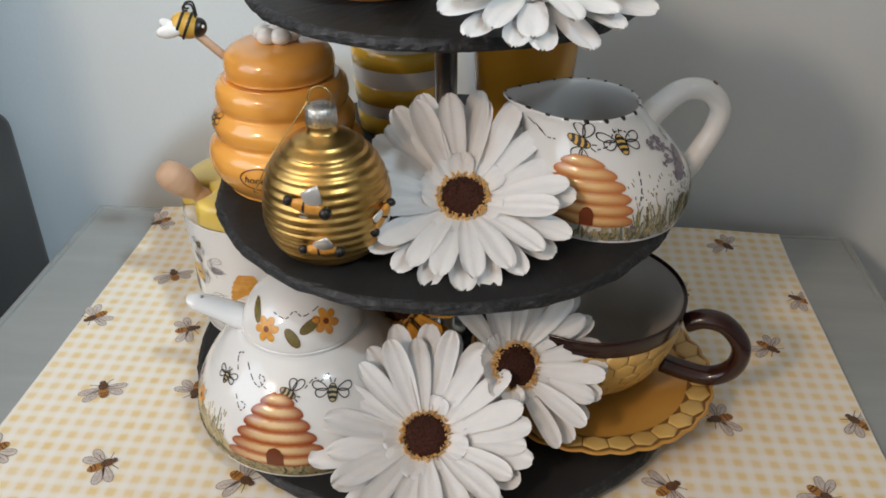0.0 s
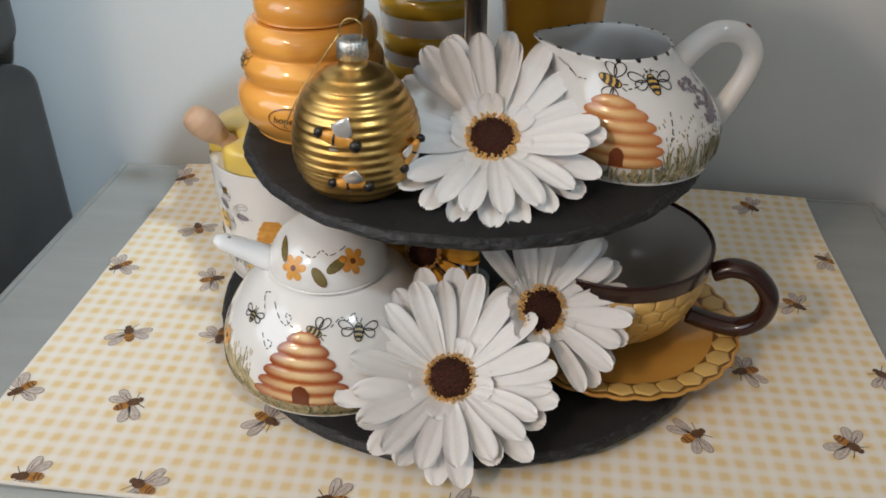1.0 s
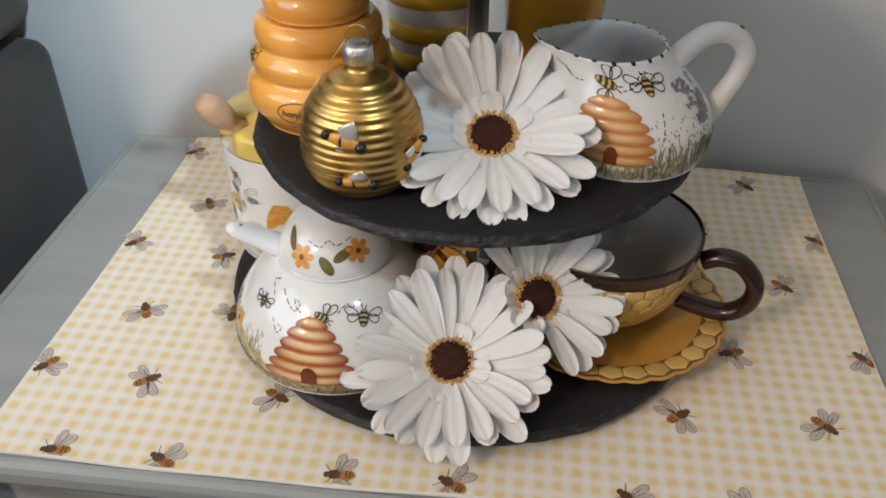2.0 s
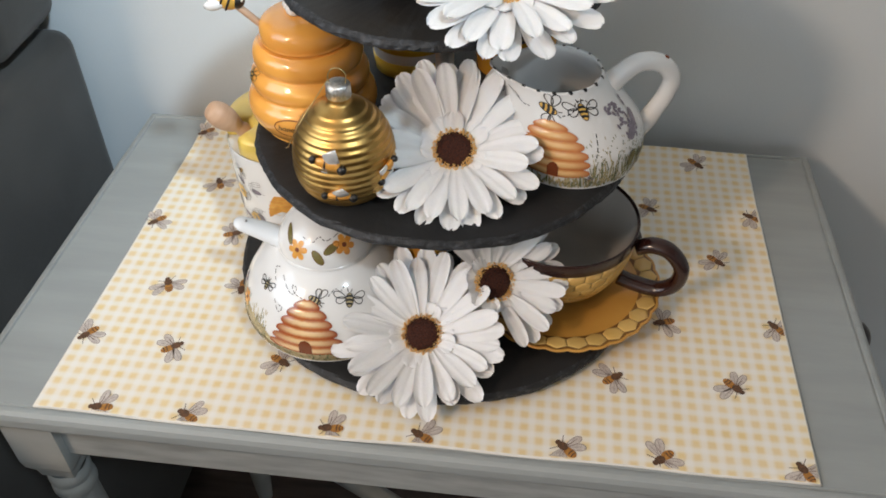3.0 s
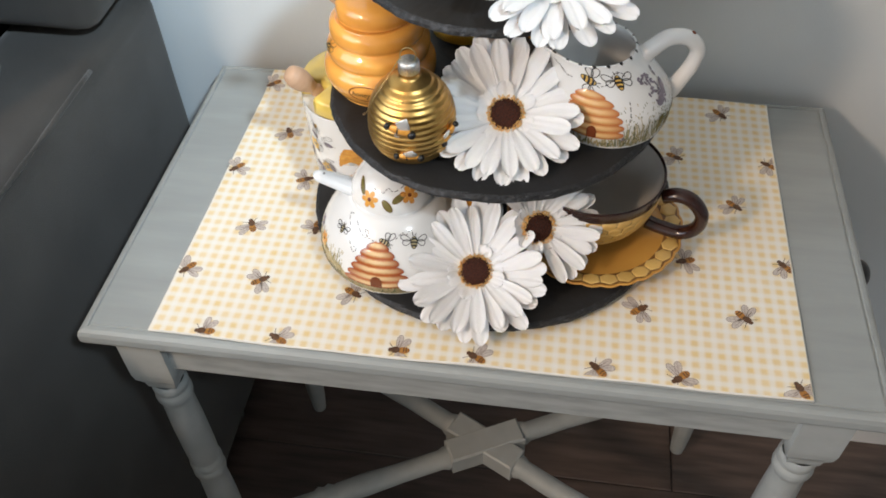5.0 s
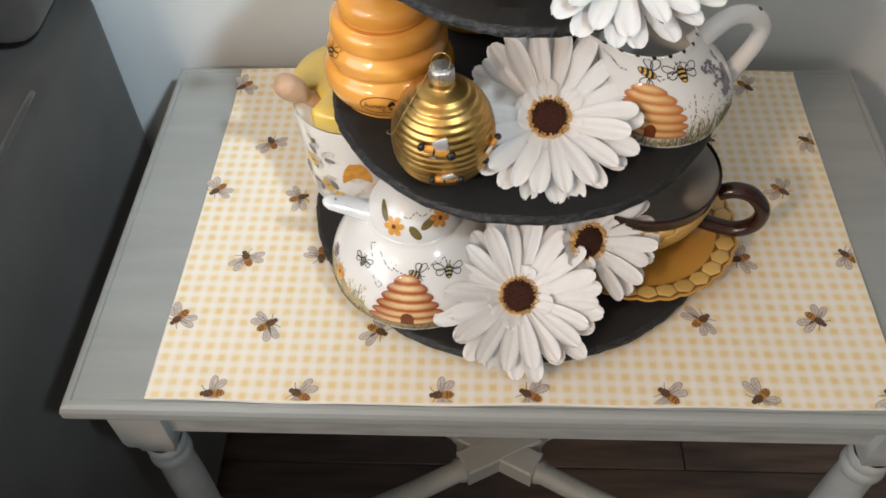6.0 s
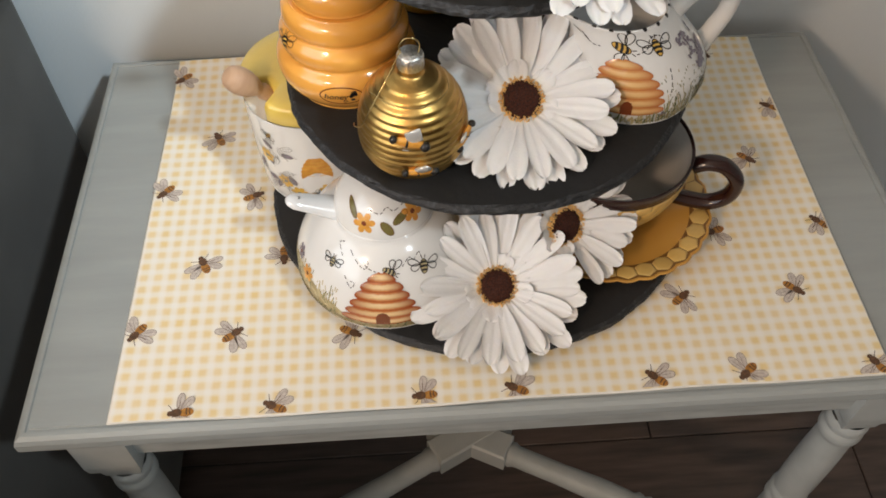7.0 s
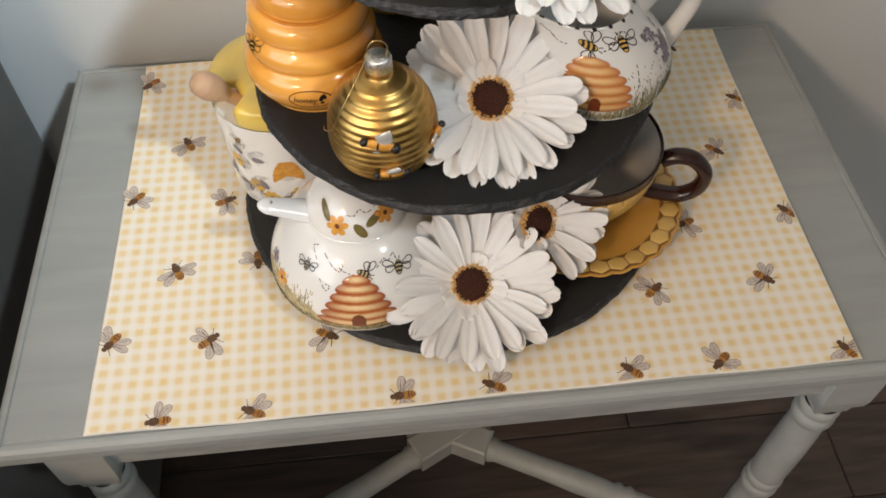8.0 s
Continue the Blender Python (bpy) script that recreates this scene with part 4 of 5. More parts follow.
# ---- canister with a dipper ----
def canister():
    x, y = -0.108, 0.182
    t = thing("honey_canister", (x, y, TOPS[0]), "white canister with yellow lid and printed bee garden", "canister")
    body = Turned(smooth_profile([(0, 0), (0.034, 0), (0.0375, 0.002), (0.0385, 0.008)], 4) + smooth_profile([(0.0388, 0.012), (0.0400, 0.04), (0.0408, 0.07), (0.0400, 0.0715), (0.036, 0.0715), (0, 0.0715)], 5))
    body.mesh("body", M_WHITE, t)
    bend = lambda v, a: v * 1.0 if abs((a + math.pi) % (2 * math.pi) - math.pi + 0.95) > 0.30 else Vector((v.x * 0.62, v.y * 0.62, v.z))
    lid = Turned([(0, 0.0718), (0.0395, 0.0718), (0.0405, 0.0735), (0.0405, 0.0835), (0.0390, 0.0860), (0.030, 0.0868), (0, 0.0872)], bend)
    lid.mesh("lid", M_LID, t, "flat yellow lid with a notch", 72)
    pr = Print(body.onto(radians(2), 0.030))
    side = [(0.0105 * (1 - 0.60 * (k / 11) ** 2.4) * (0.95 + 0.05 * math.sin(k * 3.4)), 0.019 * k / 11) for k in range(12)]
    pr.poly(side + [(-x, y) for x, y in side[::-1]], M_PAINT_O)
    for k in range(1, 6):
        q = k / 6
        ww = 0.0100 * (1 - 0.55 * q ** 2.2)
        pr.stroke([(-ww, 0.019 * q), (0, 0.019 * q - 0.0006), (ww, 0.019 * q)], 0.0004, M_PAINT_Y, 0.0003)
    pr.blob(0.0, 0.004, 0.0019, 0.0022, 0, M_WINGWHITE, 0.0004, 10)
    pr.done("printed_beehive", t)
    rnd = random.Random(6)
    for a, z in ((-46, 0.043), (-30, 0.024), (-18, 0.012), (10, 0.014)):
        pr = Print(body.onto(radians(a), z))
        painted_flower(pr, 0, 0, 0.0056, M_PAINT_Y, M_GREYINK, 7)
        pr.done("printed_flower", t)
    pr = Print(body.onto(radians(-30), 0.036))
    for k in range(26):
        u, v, a = rnd.uniform(-0.020, 0.012), rnd.uniform(-0.022, 0.020), rnd.uniform(0, 6.28)
        L = loop(u, v, 0.0040, 0.0019, a, 12, 0.2)
        if k % 3 == 0:
            pr.poly(L, M_LILAC, 0.00003)
        pr.stroke(L, 0.00035, M_GREYINK, 0.0001, True)
        pr.stroke([turn2(u, v, a, -0.0065, 0), turn2(u, v, a, 0.003, 0)], 0.0003, M_GREYINK, 0.0001)
    tagged(pr.done("printed_leaves", t), kind="stuff")
    for a, z in ((-2, 0.0125), (22, 0.018), (-38, 0.060)):
        pr = Print(body.onto(radians(a), z))
        line_bee(pr, 0, 0, 0.0075, rnd.uniform(0, 6), 0.0003)
        pr.done("printed_bee", t)
    d = thing("honey_dipper", (-0.128, 0.166, H + 0.090), "pale beech honey dipper standing in the canister", "honey dipper")
    o = Vector(d.location)
    a, b = Vector((-0.1515, 0.1600, H + 0.1105)), Vector((-0.118, 0.172, H + 0.074))
    ln = (b - a).length
    p = smooth_profile([(0, 0), (0.0055, 0.0015), (0.0080, 0.007), (0.0082, 0.013), (0.0066, 0.019), (0.0046, 0.0235), (0.0044, 0.025)], 4) + [(0.0052, 0.027), (0.0048, 0.030), (0.0042, ln)]
    h = turned("handle", p, M_BEECH, d, seg=24).ob
    h.location, h.rotation_euler = a - o, (b - a).to_track_quat("Z", "Y").to_euler()


canister()


# ---- honey jar ----
def honey_jar():
    x, y = -0.0800, 0.157
    t = thing("honey_jar", (x, y, TOPS[1]), "glossy orange beehive-shaped honey jar with lid", "jar")
    body = Turned(smooth_profile([(0, 0), (0.028, 0), (0.0315, 0.002), (0.0368, 0.009), (0.0390, 0.0165), (0.0378, 0.023), (0.0338, 0.0275), (0.0350, 0.031), (0.0352, 0.036),
                                  (0.0325, 0.0405), (0.0310, 0.0422), (0.0325, 0.046), (0.0318, 0.0520), (0.0285, 0.0555), (0.025, 0.0560), (0, 0.0560)], 5))
    body.mesh("body", M_HONEY, t)
    lid = Turned(smooth_profile([(0, 0.0562), (0.0235, 0.0564), (0.0258, 0.0580), (0.0266, 0.0625), (0.0250, 0.0675), (0.0200, 0.0708), (0.011, 0.0722), (0, 0.0724)], 5))
    lid_ob = lid.mesh("lid", M_HONEY, t, "rounded orange lid with a white blossom knob")
    rnd = random.Random(2)
    bm = bmesh.new()
    for k in range(6):
        a = 2 * math.pi * k / 6
        c = Matrix.Translation((0.0065 * math.cos(a), 0.0065 * math.sin(a), 0.0755)) @ Matrix.Diagonal((0.0052, 0.0052, 0.0040, 1))
        bmesh.ops.create_uvsphere(bm, u_segments=14, v_segments=8, radius=1, matrix=c)
    bmesh.ops.create_uvsphere(bm, u_segments=14, v_segments=8, radius=1, matrix=Matrix.Translation((0, 0, 0.077)) @ Matrix.Diagonal((0.004, 0.004, 0.0035, 1)))
    part("blossom_knob", bm, M_WHITE, lid_ob, "white glazed blossom knob")
    pr = Print(body.onto(radians(-4), 0.0165))
    pr.stroke(loop(0, 0, 0.0118, 0.0058, 0, 28), 0.0006, M_DOOR, 0, True)
    pr.blob(0.0058, 0.0010, 0.0022, 0.0012, 1.0, M_BLACK, 0)
    pr.blob(0.0075, 0.0018, 0.0016, 0.0010, 2.0, M_BLACK, 0)
    pr.blob(0.0060, -0.0022, 0.0012, 0.0009, 0.3, M_BLACK, 0)
    pr.stroke(loop(0.0066, 0.0026, 0.0014, 0.0009, 0.5), 0.0003, M_BLACK, 0.0001, True)
    pr.stroke(loop(0.0020, -0.0034, 0.0010, 0.0008, 0.5), 0.0003, M_BLACK, 0.0001, True)
    pr.done("printed_oval", t)
    f = body.onto(radians(-4), 0.0165, 0.0003)
    cu = bpy.data.curves.new("word", "FONT")
    cu.body, cu.size, cu.align_x, cu.align_y, cu.shear = "honey", 0.0052, "CENTER", "CENTER", 0.25
    tmp = bpy.data.objects.new("word", cu)
    scene.collection.objects.link(tmp)
    me = bpy.data.meshes.new_from_object(tmp.evaluated_get(bpy.context.evaluated_depsgraph_get()))
    bpy.data.objects.remove(tmp)
    for v in me.vertices:
        v.co = f(v.co.x - 0.0032, v.co.y, 0.0001)
    me.materials.clear()
    me.materials.append(M_BLACK)
    word = new("lettering", me)
    word.parent = t
    tagged(word, "the word honey in black script")
    pr = Print(body.onto(radians(-62), 0.0370))
    line_bee(pr, 0, 0.0, 0.011, 1.9, 0.0004)
    pr.stroke(loop(0.0065, -0.0055, 0.0014, 0.0014, 0), 0.0003, M_DOOR, 0, True)
    pr.done("painted_bee", t)
    # bee stick
    d = thing("bee_stick", (-0.105, 0.152, H + 0.172), "wooden stick topped with a small ceramic bee", "honey dipper")
    o = Vector(d.location)
    c = Vector((-0.1205, 0.1500, H + 0.1905))
    tube("stick", [p - o for p in (Vector((-0.098, 0.1535, H + 0.168)), Vector((-0.108, 0.152, H + 0.178)), c)], 0.0021, M_BEECH, d, seg=12)
    bm = bmesh.new()
    bmesh.ops.create_uvsphere(bm, u_segments=20, v_segments=14, radius=1, matrix=Matrix.Diagonal((0.0072, 0.0062, 0.0062, 1)))
    bo = part("bee_body", bm, M_PAINT_Y, d, "yellow and black ceramic bee")
    bo.location, bo.rotation_euler = c - o, (0, radians(25), radians(10))
    for px in (-0.0030, 0.0008):
        rr = 0.0062 * math.sqrt(1 - (px / 0.0072) ** 2) + 0.0001
        tube("stripe", [(px, rr * math.cos(w), rr * math.sin(w)) for w in np.linspace(0, 2 * math.pi, 24, endpoint=False)], 0.0007, M_BLACK, bo, seg=6, closed=True, up=Vector((1, 0, 0)))
    bm = bmesh.new()
    bmesh.ops.create_uvsphere(bm, u_segments=16, v_segments=10, radius=1, matrix=Matrix.Translation((0.0052, -0.0003, 0.0012)) @ Matrix.Diagonal((0.0042, 0.0048, 0.0046, 1)))
    part("head", bm, M_BLACK, bo)
    bm = bmesh.new()
    bmesh.ops.create_uvsphere(bm, u_segments=10, v_segments=6, radius=1, matrix=Matrix.Translation((0.0072, -0.0032, 0.0034)) @ Matrix.Diagonal((0.0009, 0.0009, 0.0009, 1)))
    part("eye", bm, M_WINGWHITE, bo)
    for sy, tw in ((-0.0046, -0.5), (-0.0024, 0.25)):
        bm = bmesh.new()
        bmesh.ops.create_uvsphere(bm, u_segments=14, v_segments=8, radius=1,
                                  matrix=Matrix.Translation((-0.0062, sy, -0.0048 if tw < 0 else -0.003)) @ Matrix.Rotation(tw, 4, "Y") @ Matrix.Diagonal((0.0058, 0.0022, 0.0030, 1)))
        part("wing", bm, M_WHITE, bo)
    for s in (-1, 1):
        k = spline([(0.003, s * 0.0015, 0.0055), (-0.0005, s * 0.002, 0.0105), (-0.0035, s * 0.002 - 0.001, 0.0095), (-0.003, s * 0.002 - 0.001, 0.007), (-0.0012, s * 0.002 - 0.001, 0.0078)], 5)
        tube("feeler", k, 0.0005, M_BLACK, bo, seg=6)


honey_jar()


# ---- gold ornament ----
def ornament():
    x, y = -0.0457, 0.0900
    t = thing("beehive_ornament", (x, y, TOPS[1]), "gold glass beehive ornament with silver cap", "ornament")
    body_pts = smooth_profile([(0, 0.0), (0.014, 0.0), (0.0205, 0.0022), (0.0262, 0.0085), (0.0290, 0.0165), (0.0293, 0.0240), (0.0283, 0.032), (0.0255, 0.0405), (0.0204, 0.0480), (0.0138, 0.0537),
                               (0.0080, 0.0560), (0.0066, 0.0575), (0.0064, 0.060)], 10)
    ridged = []
    m = len(body_pts)
    for k, (r, z) in enumerate(body_pts):
        amp = 0.00040 if 0.003 < z < 0.054 else 0.0
        ridged.append((r * 0.95 + amp * math.sin(z / 0.0038 * 2 * math.pi) if r > 0.005 else r * 0.95, z))
    body = Turned(ridged)
    body.mesh("body", M_GOLD, t, "ridged gold mirrored glass", 80)
    rnd = random.Random(9)
    v, f = [], []
    for k in range(900):
        ring = rnd.randrange(3, 14)
        z = ring * 0.0038 + 0.00095 + rnd.gauss(0, 0.00022)
        a = rnd.uniform(-2.2, 2.2)
        s = body.at_height(z)
        p, nn = body.point(a, s), body.normal(a, s)
        e = rnd.uniform(0.00012, 0.00026)
        w = Vector((rnd.uniform(-1, 1), rnd.uniform(-1, 1), rnd.uniform(-1, 1))).cross(nn).normalized() * e
        u = nn.cross(w)
        b = len(v)
        v += [p + w, p - w * 0.5 + u * 0.8, p - w * 0.5 - u * 0.8, p + nn * e]
        f += [(b, b + 1, b + 3), (b + 1, b + 2, b + 3), (b + 2, b, b + 3)]
    tagged(link("glitter", v, f, M_GLITTER, t, "rows of gold glitter", False), kind="stuff")
    seg = 72
    cv, cf = [], []
    for q, (r, z) in enumerate(((0.0060, 0.0595), (0.0065, 0.0598), (0.0063, 0.0665), (0.0056, 0.0675), (0.0, 0.0678))):
        for k in range(seg):
            a = 2 * math.pi * k / seg
            rr = r + (0.00022 * math.sin(24 * a) if 0 < q < 3 else 0)
            cv.append((rr * math.cos(a), rr * math.sin(a), z))
    for q in range(4):
        for k in range(seg):
            k2 = (k + 1) % seg
            cf.append((q * seg + k, q * seg + k2, (q + 1) * seg + k2, (q + 1) * seg + k))
    link("cap", cv, cf, M_SILVER, t, "crimped silver cap")
    tube("wire_loop", spline([(-0.0045, 0, 0.067), (-0.005, 0, 0.071), (-0.0025, 0, 0.075), (0.0015, 0, 0.0755), (0.0045, 0, 0.0725), (0.0040, 0, 0.067)], 5), 0.00035, M_WIRE, t, seg=6)
    tube("string", spline([(-0.0042, -0.001, 0.0705), (-0.010, -0.0085, 0.0625), (-0.0185, -0.0155, 0.0505), (-0.0250, -0.0165, 0.038), (-0.0288, -0.0105, 0.032), (-0.0294, -0.004, 0.028)], 6), 0.00028, M_WIRE, t, seg=5)
    tube("string", spline([(-0.0200, -0.0070, 0.0505), (-0.010, -0.0175, 0.0510), (0.0, -0.0198, 0.0505), (0.010, -0.017, 0.0505), (0.0172, -0.009, 0.0515), (0.0172, -0.002, 0.0525)], 6), 0.00022, M_WIRE, t, seg=5)

    def relief_bee(a, z, size, tilt):
        s = body.at_height(z)
        p, nn = body.point(a, s), body.normal(a, s)
        side = Vector((0, 0, 1)).cross(nn).normalized()
        up = nn.cross(side)
        rot = Matrix((side, up, nn)).transposed().to_4x4()
        m = Matrix.Translation(p) @ rot @ Matrix.Rotation(tilt, 4, "Z")

        def egg(name, x, y, rx, ry, rz, ang, mat, parent, lift=0.0, seg=14):
            bm = bmesh.new()
            bmesh.ops.create_uvsphere(bm, u_segments=seg, v_segments=8, radius=1,
                                      matrix=Matrix.Translation((x * size, y * size, lift * size)) @ Matrix.Rotation(ang, 4, "Z") @ Matrix.Diagonal((rx * size, ry * size, rz * size, 1)))
            return part(name, bm, mat, parent)
        b = egg("relief_bee", 0, 0, 0.50, 0.20, 0.13, 0, M_PAINT_O, t)
        b.matrix_local = m
        tagged(b, "raised orange bee with silver wings")
        egg("wing", 0.06, 0.30, 0.30, 0.44, 0.10, -0.2, M_WINGWHITE, b, 0.0, 4)
        egg("wing", -0.02, -0.26, 0.26, 0.30, 0.07, 0.2, M_WINGWHITE, b, 0.0, 4)
        egg("head", 0.46, -0.02, 0.16, 0.17, 0.16, 0, M_BLACK, b, 0.03)
        egg("tail", -0.50, 0.05, 0.12, 0.15, 0.13, 0, M_BLACK, b, 0.02)
        egg("stripe", -0.08, 0.0, 0.065, 0.19, 0.145, 0.1, M_BLACK, b, 0.01)
    relief_bee(radians(-5), 0.0345, 0.0165, radians(-14))
    relief_bee(radians(5), 0.0150, 0.0155, radians(-3))
    relief_bee(radians(64), 0.0230, 0.0150, radians(240))


ornament()


# ---- milk jug ----
def jug():
    x, y = 0.0780, 0.1405
    t = thing("milk_jug", (x, y, TOPS[1]), "white glazed jug painted with beehive, bees and lavender", "jug")

    def lean(v, a):
        q = max(0.0, min(1.0, (v.z - 0.020) / 0.034))
        out = v + Vector((-0.0135 * q ** 1.3, 0, 0))
        d = math.atan2(v.y, v.x)
        lip = max(0.0, math.cos(d - math.pi)) ** 7
        out.x -= 0.010 * lip * max(0.0, min(1.0, (v.z - 0.030) / 0.024)) ** 1.5
        out.z += 0.0015 * lip * q
        return out
    outer = smooth_profile([(0, 0), (0.034, 0), (0.0378, 0.0016), (0.0400, 0.007), (0.0406, 0.0145), (0.0392, 0.0225), (0.0352, 0.0315), (0.0304, 0.0398), (0.0272, 0.0462), (0.0266, 0.0500)], 5)
    inner = smooth_profile([(0.0262, 0.0507), (0.0252, 0.0500), (0.0256, 0.046), (0.031, 0.034), (0.036, 0.020), (0.032, 0.006), (0, 0.004)], 4)
    outer = [(r, z * 1.075) for r, z in outer]
    inner = [(r, z * 1.075) for r, z in inner]
    body = Turned(outer, lean)
    full = Turned(outer + inner, lean)
    full.mesh("body", M_WHITE, t, "", 96)
    hp = spline([(0.0150, 0, 0.0395), (0.0225, 0, 0.0480), (0.0330, 0, 0.0555), (0.0450, 0, 0.0545), (0.0520, 0, 0.0465), (0.0512, 0, 0.0370), (0.0465, 0, 0.0270), (0.0412, 0, 0.0180), (0.0350, 0, 0.0115)], 6)
    hp = [Vector((p.x * 0.98, p.x * 0.17, p.z * 1.04)) for p in hp]
    n = len(hp)
    tube("handle", hp, 0.0050, M_WHITE, t, "white loop handle", seg=16, radii=[0.0050 + 0.0022 * abs(2 * i / n - 1) ** 3 for i in range(n)])
    spot = max(hp, key=lambda p: p.z + 0.6 * p.x)
    turned("painted_spot", [(0.0016, -0.0004), (0.0012, 0.0003), (0, 0.0005)], M_DOOR, t, "small brown spot", 10).ob.matrix_local = Matrix.Translation(spot + Vector((0.0026, 0, 0.0044))) @ Matrix.Rotation(0.53, 4, "Y")
    rim = Print(lambda u, v, up=0.0: full.point(u, full.s[len(outer)] + v) + Vector((0, 0, 0.0004 + up)))
    for k in range(19):
        a = 2 * math.pi * k / 19
        rim.blob(a, -0.0004, 0.046, 0.0017, 0, M_BLACK, 0.0, 10)
    rim.done("rim_dots", t, "row of black dots along the rim")
    painted_hive("painted_beehive", t, body.onto(radians(-15), 0.0100), 0.000, 0.0, 0.041, 0.0320, M_HIVE_B, 6, True)
    for a, z, s, tt in ((-13, 0.0465, 0.0130, -0.4), (23, 0.0440, 0.0120, 1.5)):
        pr = Print(body.onto(radians(a), z))
        line_bee(pr, 0, 0, s, tt)
        pr.done("painted_bee", t)
    pr = Print(body.onto(radians(4), 0.0435))
    pr.dashes([(-0.002, 0.0), (0.004, 0.002), (0.008, 0.007), (0.013, 0.007), (0.015, 0.004)], 0.0005, M_BLACK)
    pr.dashes([(0.013, -0.010), (0.012, -0.017), (0.010, -0.023)], 0.0005, M_BLACK)
    pr.dashes([(-0.020, 0.002), (-0.025, 0.002), (-0.028, 0.006), (-0.026, 0.003), (-0.032, 0.008)], 0.0005, M_BLACK)
    pr.done("dotted_flight_line", t)
    rnd = random.Random(12)
    pr = Print(body.onto(radians(58), 0.016))
    for k in range(150):
        u, v = rnd.uniform(-0.030, 0.024), rnd.uniform(-0.015, -0.003)
        pr.stroke([(u, v), (u + rnd.uniform(-0.002, 0.001), v + 0.006), (u + rnd.uniform(-0.004, 0.002), v + rnd.uniform(0.010, 0.022))], 0.0005, rnd.choice((M_GREEN, M_STRAW, M_GREEN)), 0.00002 * (k % 5))
    for k in range(44):
        q = rnd.random()
        pr.blob(0.004 + rnd.gauss(0, 0.004) - 0.004 * q, 0.010 + 0.020 * q, 0.0016, 0.0008, rnd.uniform(0, 3.1), M_LILAC, 0.00013 + 0.00002 * (k % 5), 8)
    tagged(pr.done("painted_lavender", t, "painted lavender and grass"), kind="stuff")
    for u, v, a in ((-0.004, 0.0, 1.2), (0.005, -0.003, 1.5), (0.002, 0.013, 0.5), (0.009, 0.018, 1.0)):
        pr = Print(body.onto(radians(58), 0.016))
        pr.blob(u, v, 0.0052, 0.0026, a, M_LEAF if a > 1.1 else M_LILAC, 0.0003, 12)
        pr.done("painted_leaf", t)
    pr = Print(body.onto(radians(-5), 0.004))
    for k in range(110):
        u, v = rnd.uniform(-0.034, 0.034), rnd.uniform(-0.002, 0.002)
        pr.stroke([(u, v), (u + rnd.uniform(-0.002, 0.002), v + rnd.uniform(0.002, 0.008))], 0.0008, rnd.choice((M_STRAW, M_STRAW, M_GREEN)), 0.0004 + 0.00002 * (k % 4))
    painted_flower(pr, 0.013, 0.005, 0.0028, M_LILAC, M_DOOR, 5)
    tagged(pr.done("painted_grass", t), kind="stuff")


jug()


# ---- honeycomb cups and saucer ----
CELL_CACHE = {}


def hex_cells(parent, surf, rows, size, lift=0.0002, start=0.0, count=None, skip=None, out=1):
    """Raised hexagons in staggered rows on a turned surface, each a piece of its own."""
    for k, s in enumerate(rows):
        r, z = surf.rz(s)
        n = count or max(8, int(round(2 * math.pi * r / (size * 1.732))))
        for i in range(n):
            a0 = 2 * math.pi * (i + 0.5 * (k % 2)) / n + start
            if skip and skip(a0):
                continue
            w = 2 * math.pi * r / n / 1.732 * 0.965
            v = []
            for q, up in ((1.0, 0.0), (0.90, 0.00045), (0.70, 0.0006)):
                for j in range(6):
                    b = radians(30 + 60 * j)
                    du, dv = w * q * math.cos(b), size * q * math.sin(b)
                    v.append(surf.point(a0 + du / r, s + dv) + surf.normal(a0 + du / r, s + dv) * (out * (lift + up)))
            f = []
            for q in range(2):
                for j in range(6):
                    j2 = (j + 1) % 6
                    f.append((q * 6 + j, q * 6 + j2, q * 6 + 6 + j2, q * 6 + 6 + j))
            f.append(tuple(range(12, 18)))
            link("honeycomb_cell", v, f if out > 0 else [g[::-1] for g in f], M_CELL, parent)


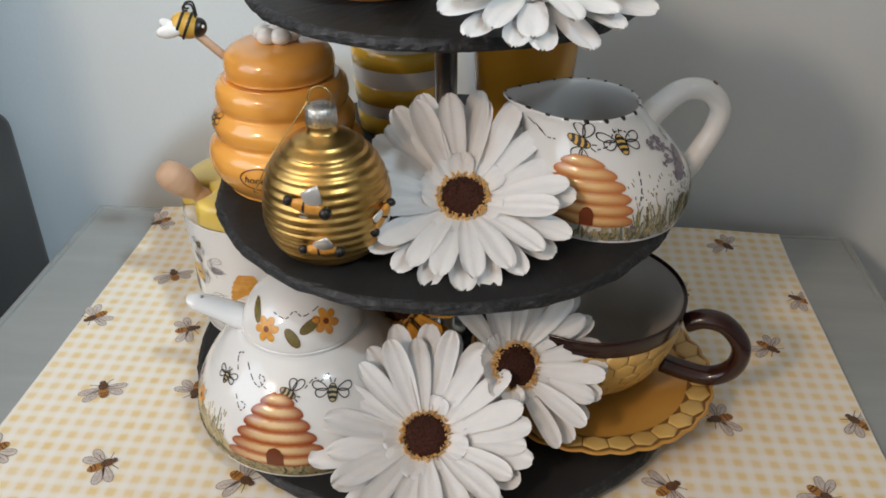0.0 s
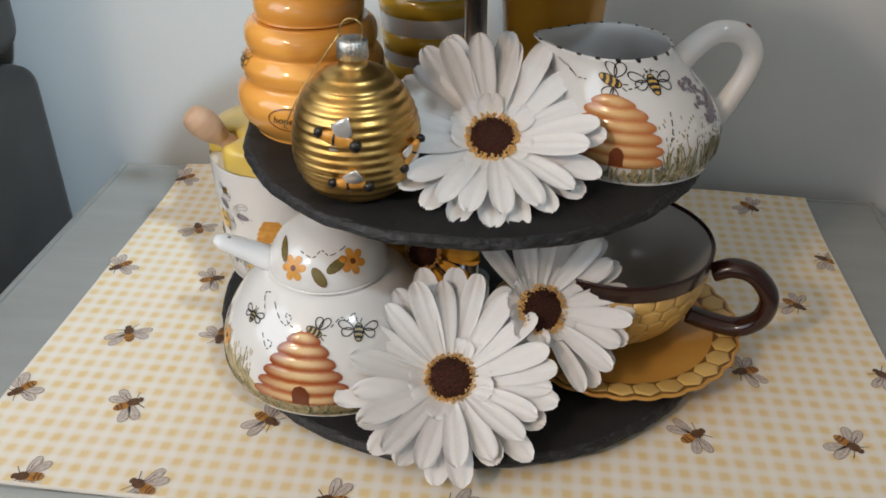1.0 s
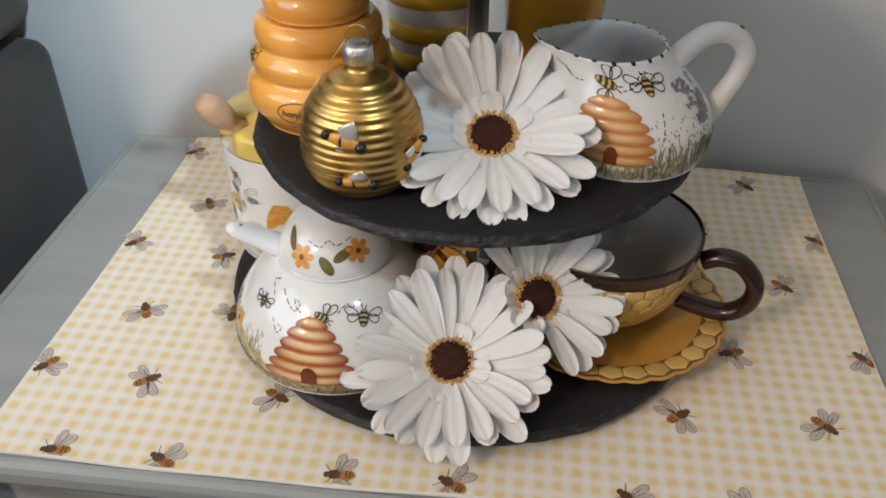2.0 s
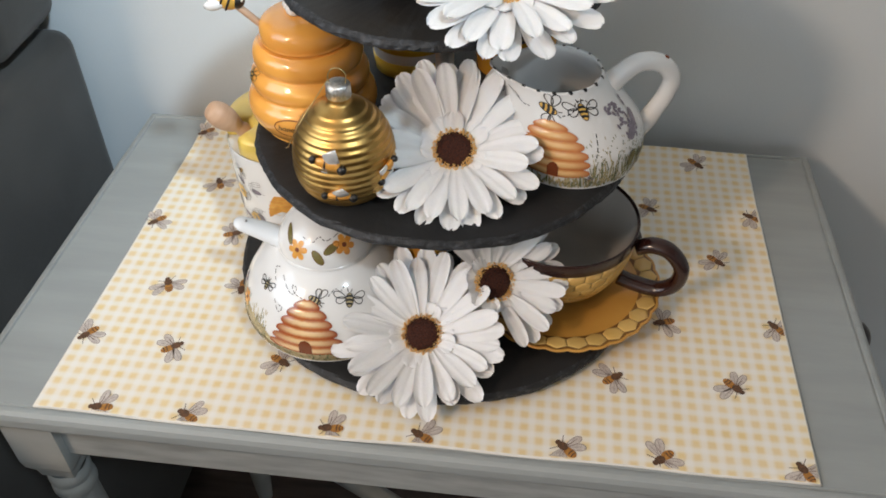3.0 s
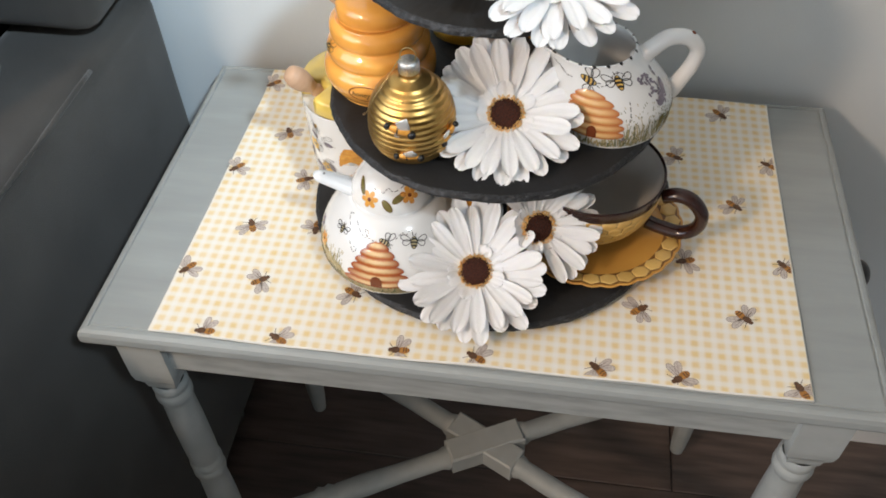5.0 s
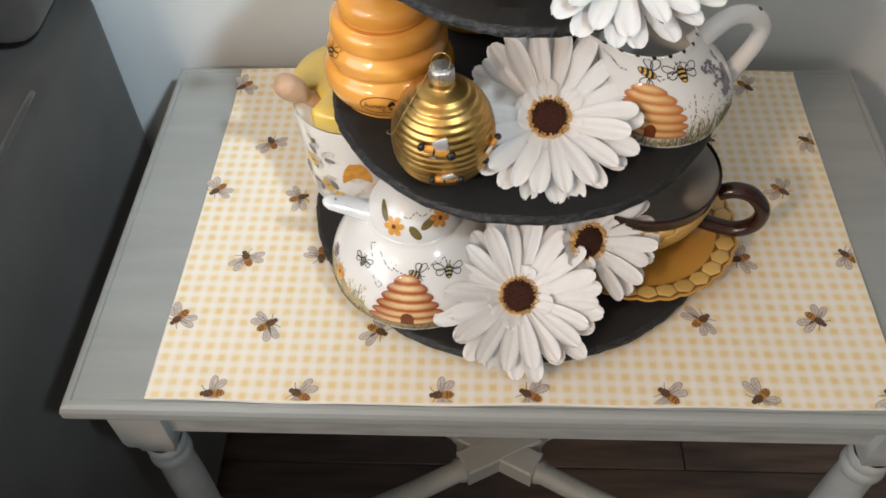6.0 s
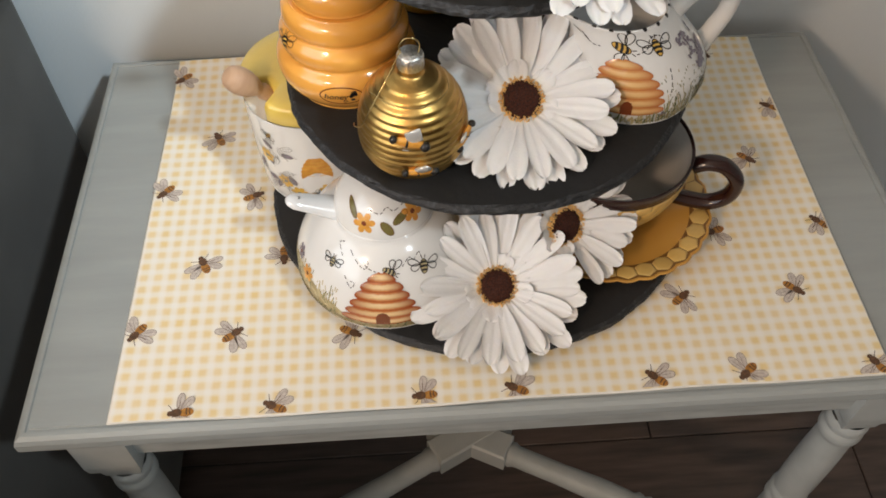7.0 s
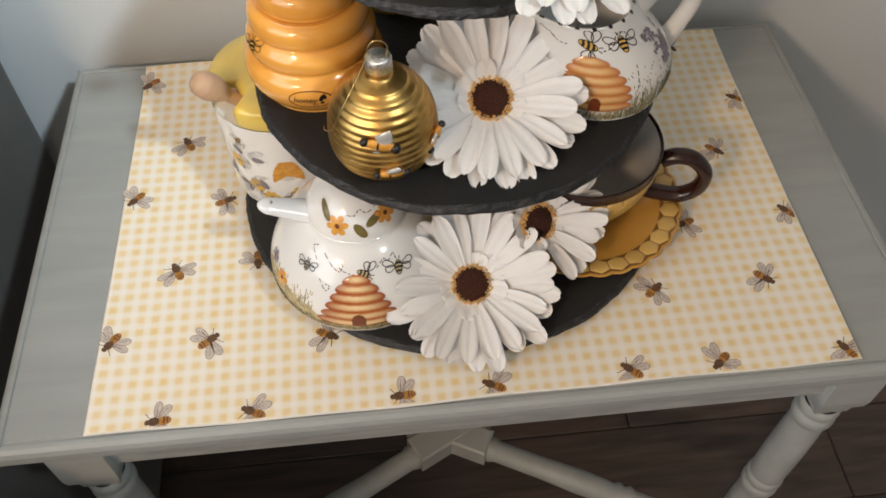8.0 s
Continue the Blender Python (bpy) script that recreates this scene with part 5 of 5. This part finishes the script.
def honeycomb_cup(at, height, rim, label, handle_to, cells=5, skip=None):
    t = thing("honeycomb_cup", at, label, "cup")
    k = rim / 0.050
    hz = height
    outer = smooth_profile([(0, 0), (0.021 * k, 0), (0.0235 * k, 0.0018), (0.0225 * k, 0.0035), (0.0335 * k, hz * 0.15), (0.0418 * k, hz * 0.36), (0.0468 * k, hz * 0.60), (0.0490 * k, hz * 0.82)], 5)
    band = smooth_profile([(0.0492 * k, hz * 0.82), (0.0500 * k, hz * 0.90), (0.0503 * k, hz * 0.985), (0.0495 * k, hz), (0.0485 * k, hz * 0.985)], 3)
    inner = smooth_profile([(0.0483 * k, hz * 0.97), (0.0465 * k, hz * 0.75), (0.040 * k, hz * 0.40), (0.028 * k, hz * 0.16), (0, hz * 0.10)], 4)
    body = Turned(outer)
    body.mesh("body", M_GROOVE, t)
    turned("rim_band", band, M_BROWN, t, "dark brown glazed rim")
    turned("inside", inner, M_INSIDE, t, "pale grey glazed inside")
    s0, s1 = body.at_height(hz * 0.12), body.s[-1]
    size = (s1 - s0) / (cells * 1.5 + 0.25)
    hex_cells(t, body, [s1 - size * (0.55 + 1.5 * q) for q in range(cells)], size, count=27, skip=skip)
    a = math.atan2(handle_to[1], handle_to[0])
    L = math.hypot(*handle_to)
    c, s = math.cos(a), math.sin(a)
    e = lambda r, z: (r * c, r * s, z)
    pts = spline([e(0.0515 * k, hz * 0.78), e(0.060 * k, hz * 0.86), e(L * 0.87, hz * 0.83), e(L * 0.98, hz * 0.63), e(L * 0.965, hz * 0.38), e(L * 0.84, hz * 0.22), e(0.054 * k, hz * 0.22), e(0.0425 * k, hz * 0.26)], 6)
    tube("handle", pts, 0.0049 * k, M_BROWN, t, "dark brown glazed handle", seg=14, flat=1.2, up=Vector((-s, c, 0)))
    return t


def saucer():
    t = thing("saucer", (0.0795, 0.128, TOPS[0]), "ochre glazed saucer with a honeycomb rim", "saucer")
    surf = Turned(smooth_profile([(0.0, 0.0028), (0.022, 0.0028), (0.030, 0.0036), (0.048, 0.0062), (0.0555, 0.0080), (0.060, 0.0088), (0.064, 0.0095)], 5))
    seg = 180
    v, f, ix = [], [], []
    rings = [(q[0], q[1]) for q in surf.p] + [(0.0645, 0.0085), (0.062, 0.0060), (0.040, 0.0010), (0.026, 0.0), (0.0, 0.0)]
    for q, (r, z) in enumerate(rings):
        for k in range(seg):
            a = 2 * math.pi * k / seg
            sc = 0.0014 * abs(math.cos(15 * a)) * (1 if r > 0.055 else 0)
            v.append(((r + sc) * math.sin(a), -(r + sc) * math.cos(a), z))
    n = len(rings)
    for q in range(n - 1):
        for k in range(seg):
            k2 = (k + 1) % seg
            f.append((q * seg + k, q * seg + k2, (q + 1) * seg + k2, (q + 1) * seg + k))
            ix.append(1 if 0.0515 < rings[q][0] < 0.0625 and q < len(surf.p) - 1 else 0)
    link("plate", v, f, [M_OCHRE, M_GROOVE], t, "", True, ix)
    hex_cells(t, surf, [surf.s[-1] - 0.0062], 0.0064, count=30, out=-1)


saucer()
honeycomb_cup((0.0765, 0.134, TOPS[0] + 0.0032), 0.0535, 0.0488, "large honeycomb-patterned tea cup with dark brown rim", (0.0770, -0.020))
honeycomb_cup((-0.030, 0.140, TOPS[2]), 0.052, 0.042, "honeycomb-patterned cup standing on the top slate", (-0.02, 0.062), 5)


# ---- beakers at the back of the middle slate ----
def beaker(name, x, y, bands, label):
    t = thing(name, (x, y, TOPS[1]), label, "beaker")
    glaze = M_WHITE if bands else M_AMBER
    turned("body", [(0, 0), (0.0250, 0), (0.0262, 0.002), (0.0262 + 0.006, 0.086)], glaze, t)
    turned("rim", [(0.0322, 0.086), (0.0325, 0.088), (0.0319, 0.0892), (0.0308, 0.088), (0.0306, 0.086)], glaze, t)
    turned("inside", [(0.0306, 0.086), (0.0248, 0.004), (0, 0.004)], glaze, t)
    for z in bands:
        r0, r1 = 0.0262 + 0.006 * (z - 0.002) / 0.086 + 0.00025, 0.0262 + 0.006 * (z + 0.0090) / 0.086 + 0.00025
        turned("stripe", [(r0 - 0.0003, z), (r0, z + 0.0001), (r1, z + 0.0109), (r1 - 0.0003, z + 0.011)], M_YELLOW, t, "glazed yellow stripe")


beaker("striped_beaker", -0.030, 0.233, (0.0005, 0.0185, 0.0395, 0.0605), "white beaker with glazed yellow stripes")
beaker("yellow_beaker", 0.039, 0.237, (), "plain golden yellow glazed beaker")


# ---- floor planks ----
def planks():
    rnd = random.Random(21)
    w, shapes = 0.118, {}
    y = WALL_Y - 0.001
    while y - w > -3.1:
        x = -1.459
        ln = rnd.choice((0.35, 0.6, 0.85, 1.1))
        while x < 2.46:
            ln = round(min(ln, 2.498 - x), 3)
            if ln not in shapes:
                ob = box("plank", (0, -w + 0.0012, -0.0028), (ln - 0.0015, 0, 0.0), M_FLOOR, floor, "", 0.0012, 1)
                shapes[ln] = ob.data
            else:
                ob = new("plank", shapes[ln])
                ob.parent = floor
            ob.location = (x, y, 0)
            x += ln
            ln = rnd.choice((0.85, 1.1, 1.2))
        y -= w


planks()
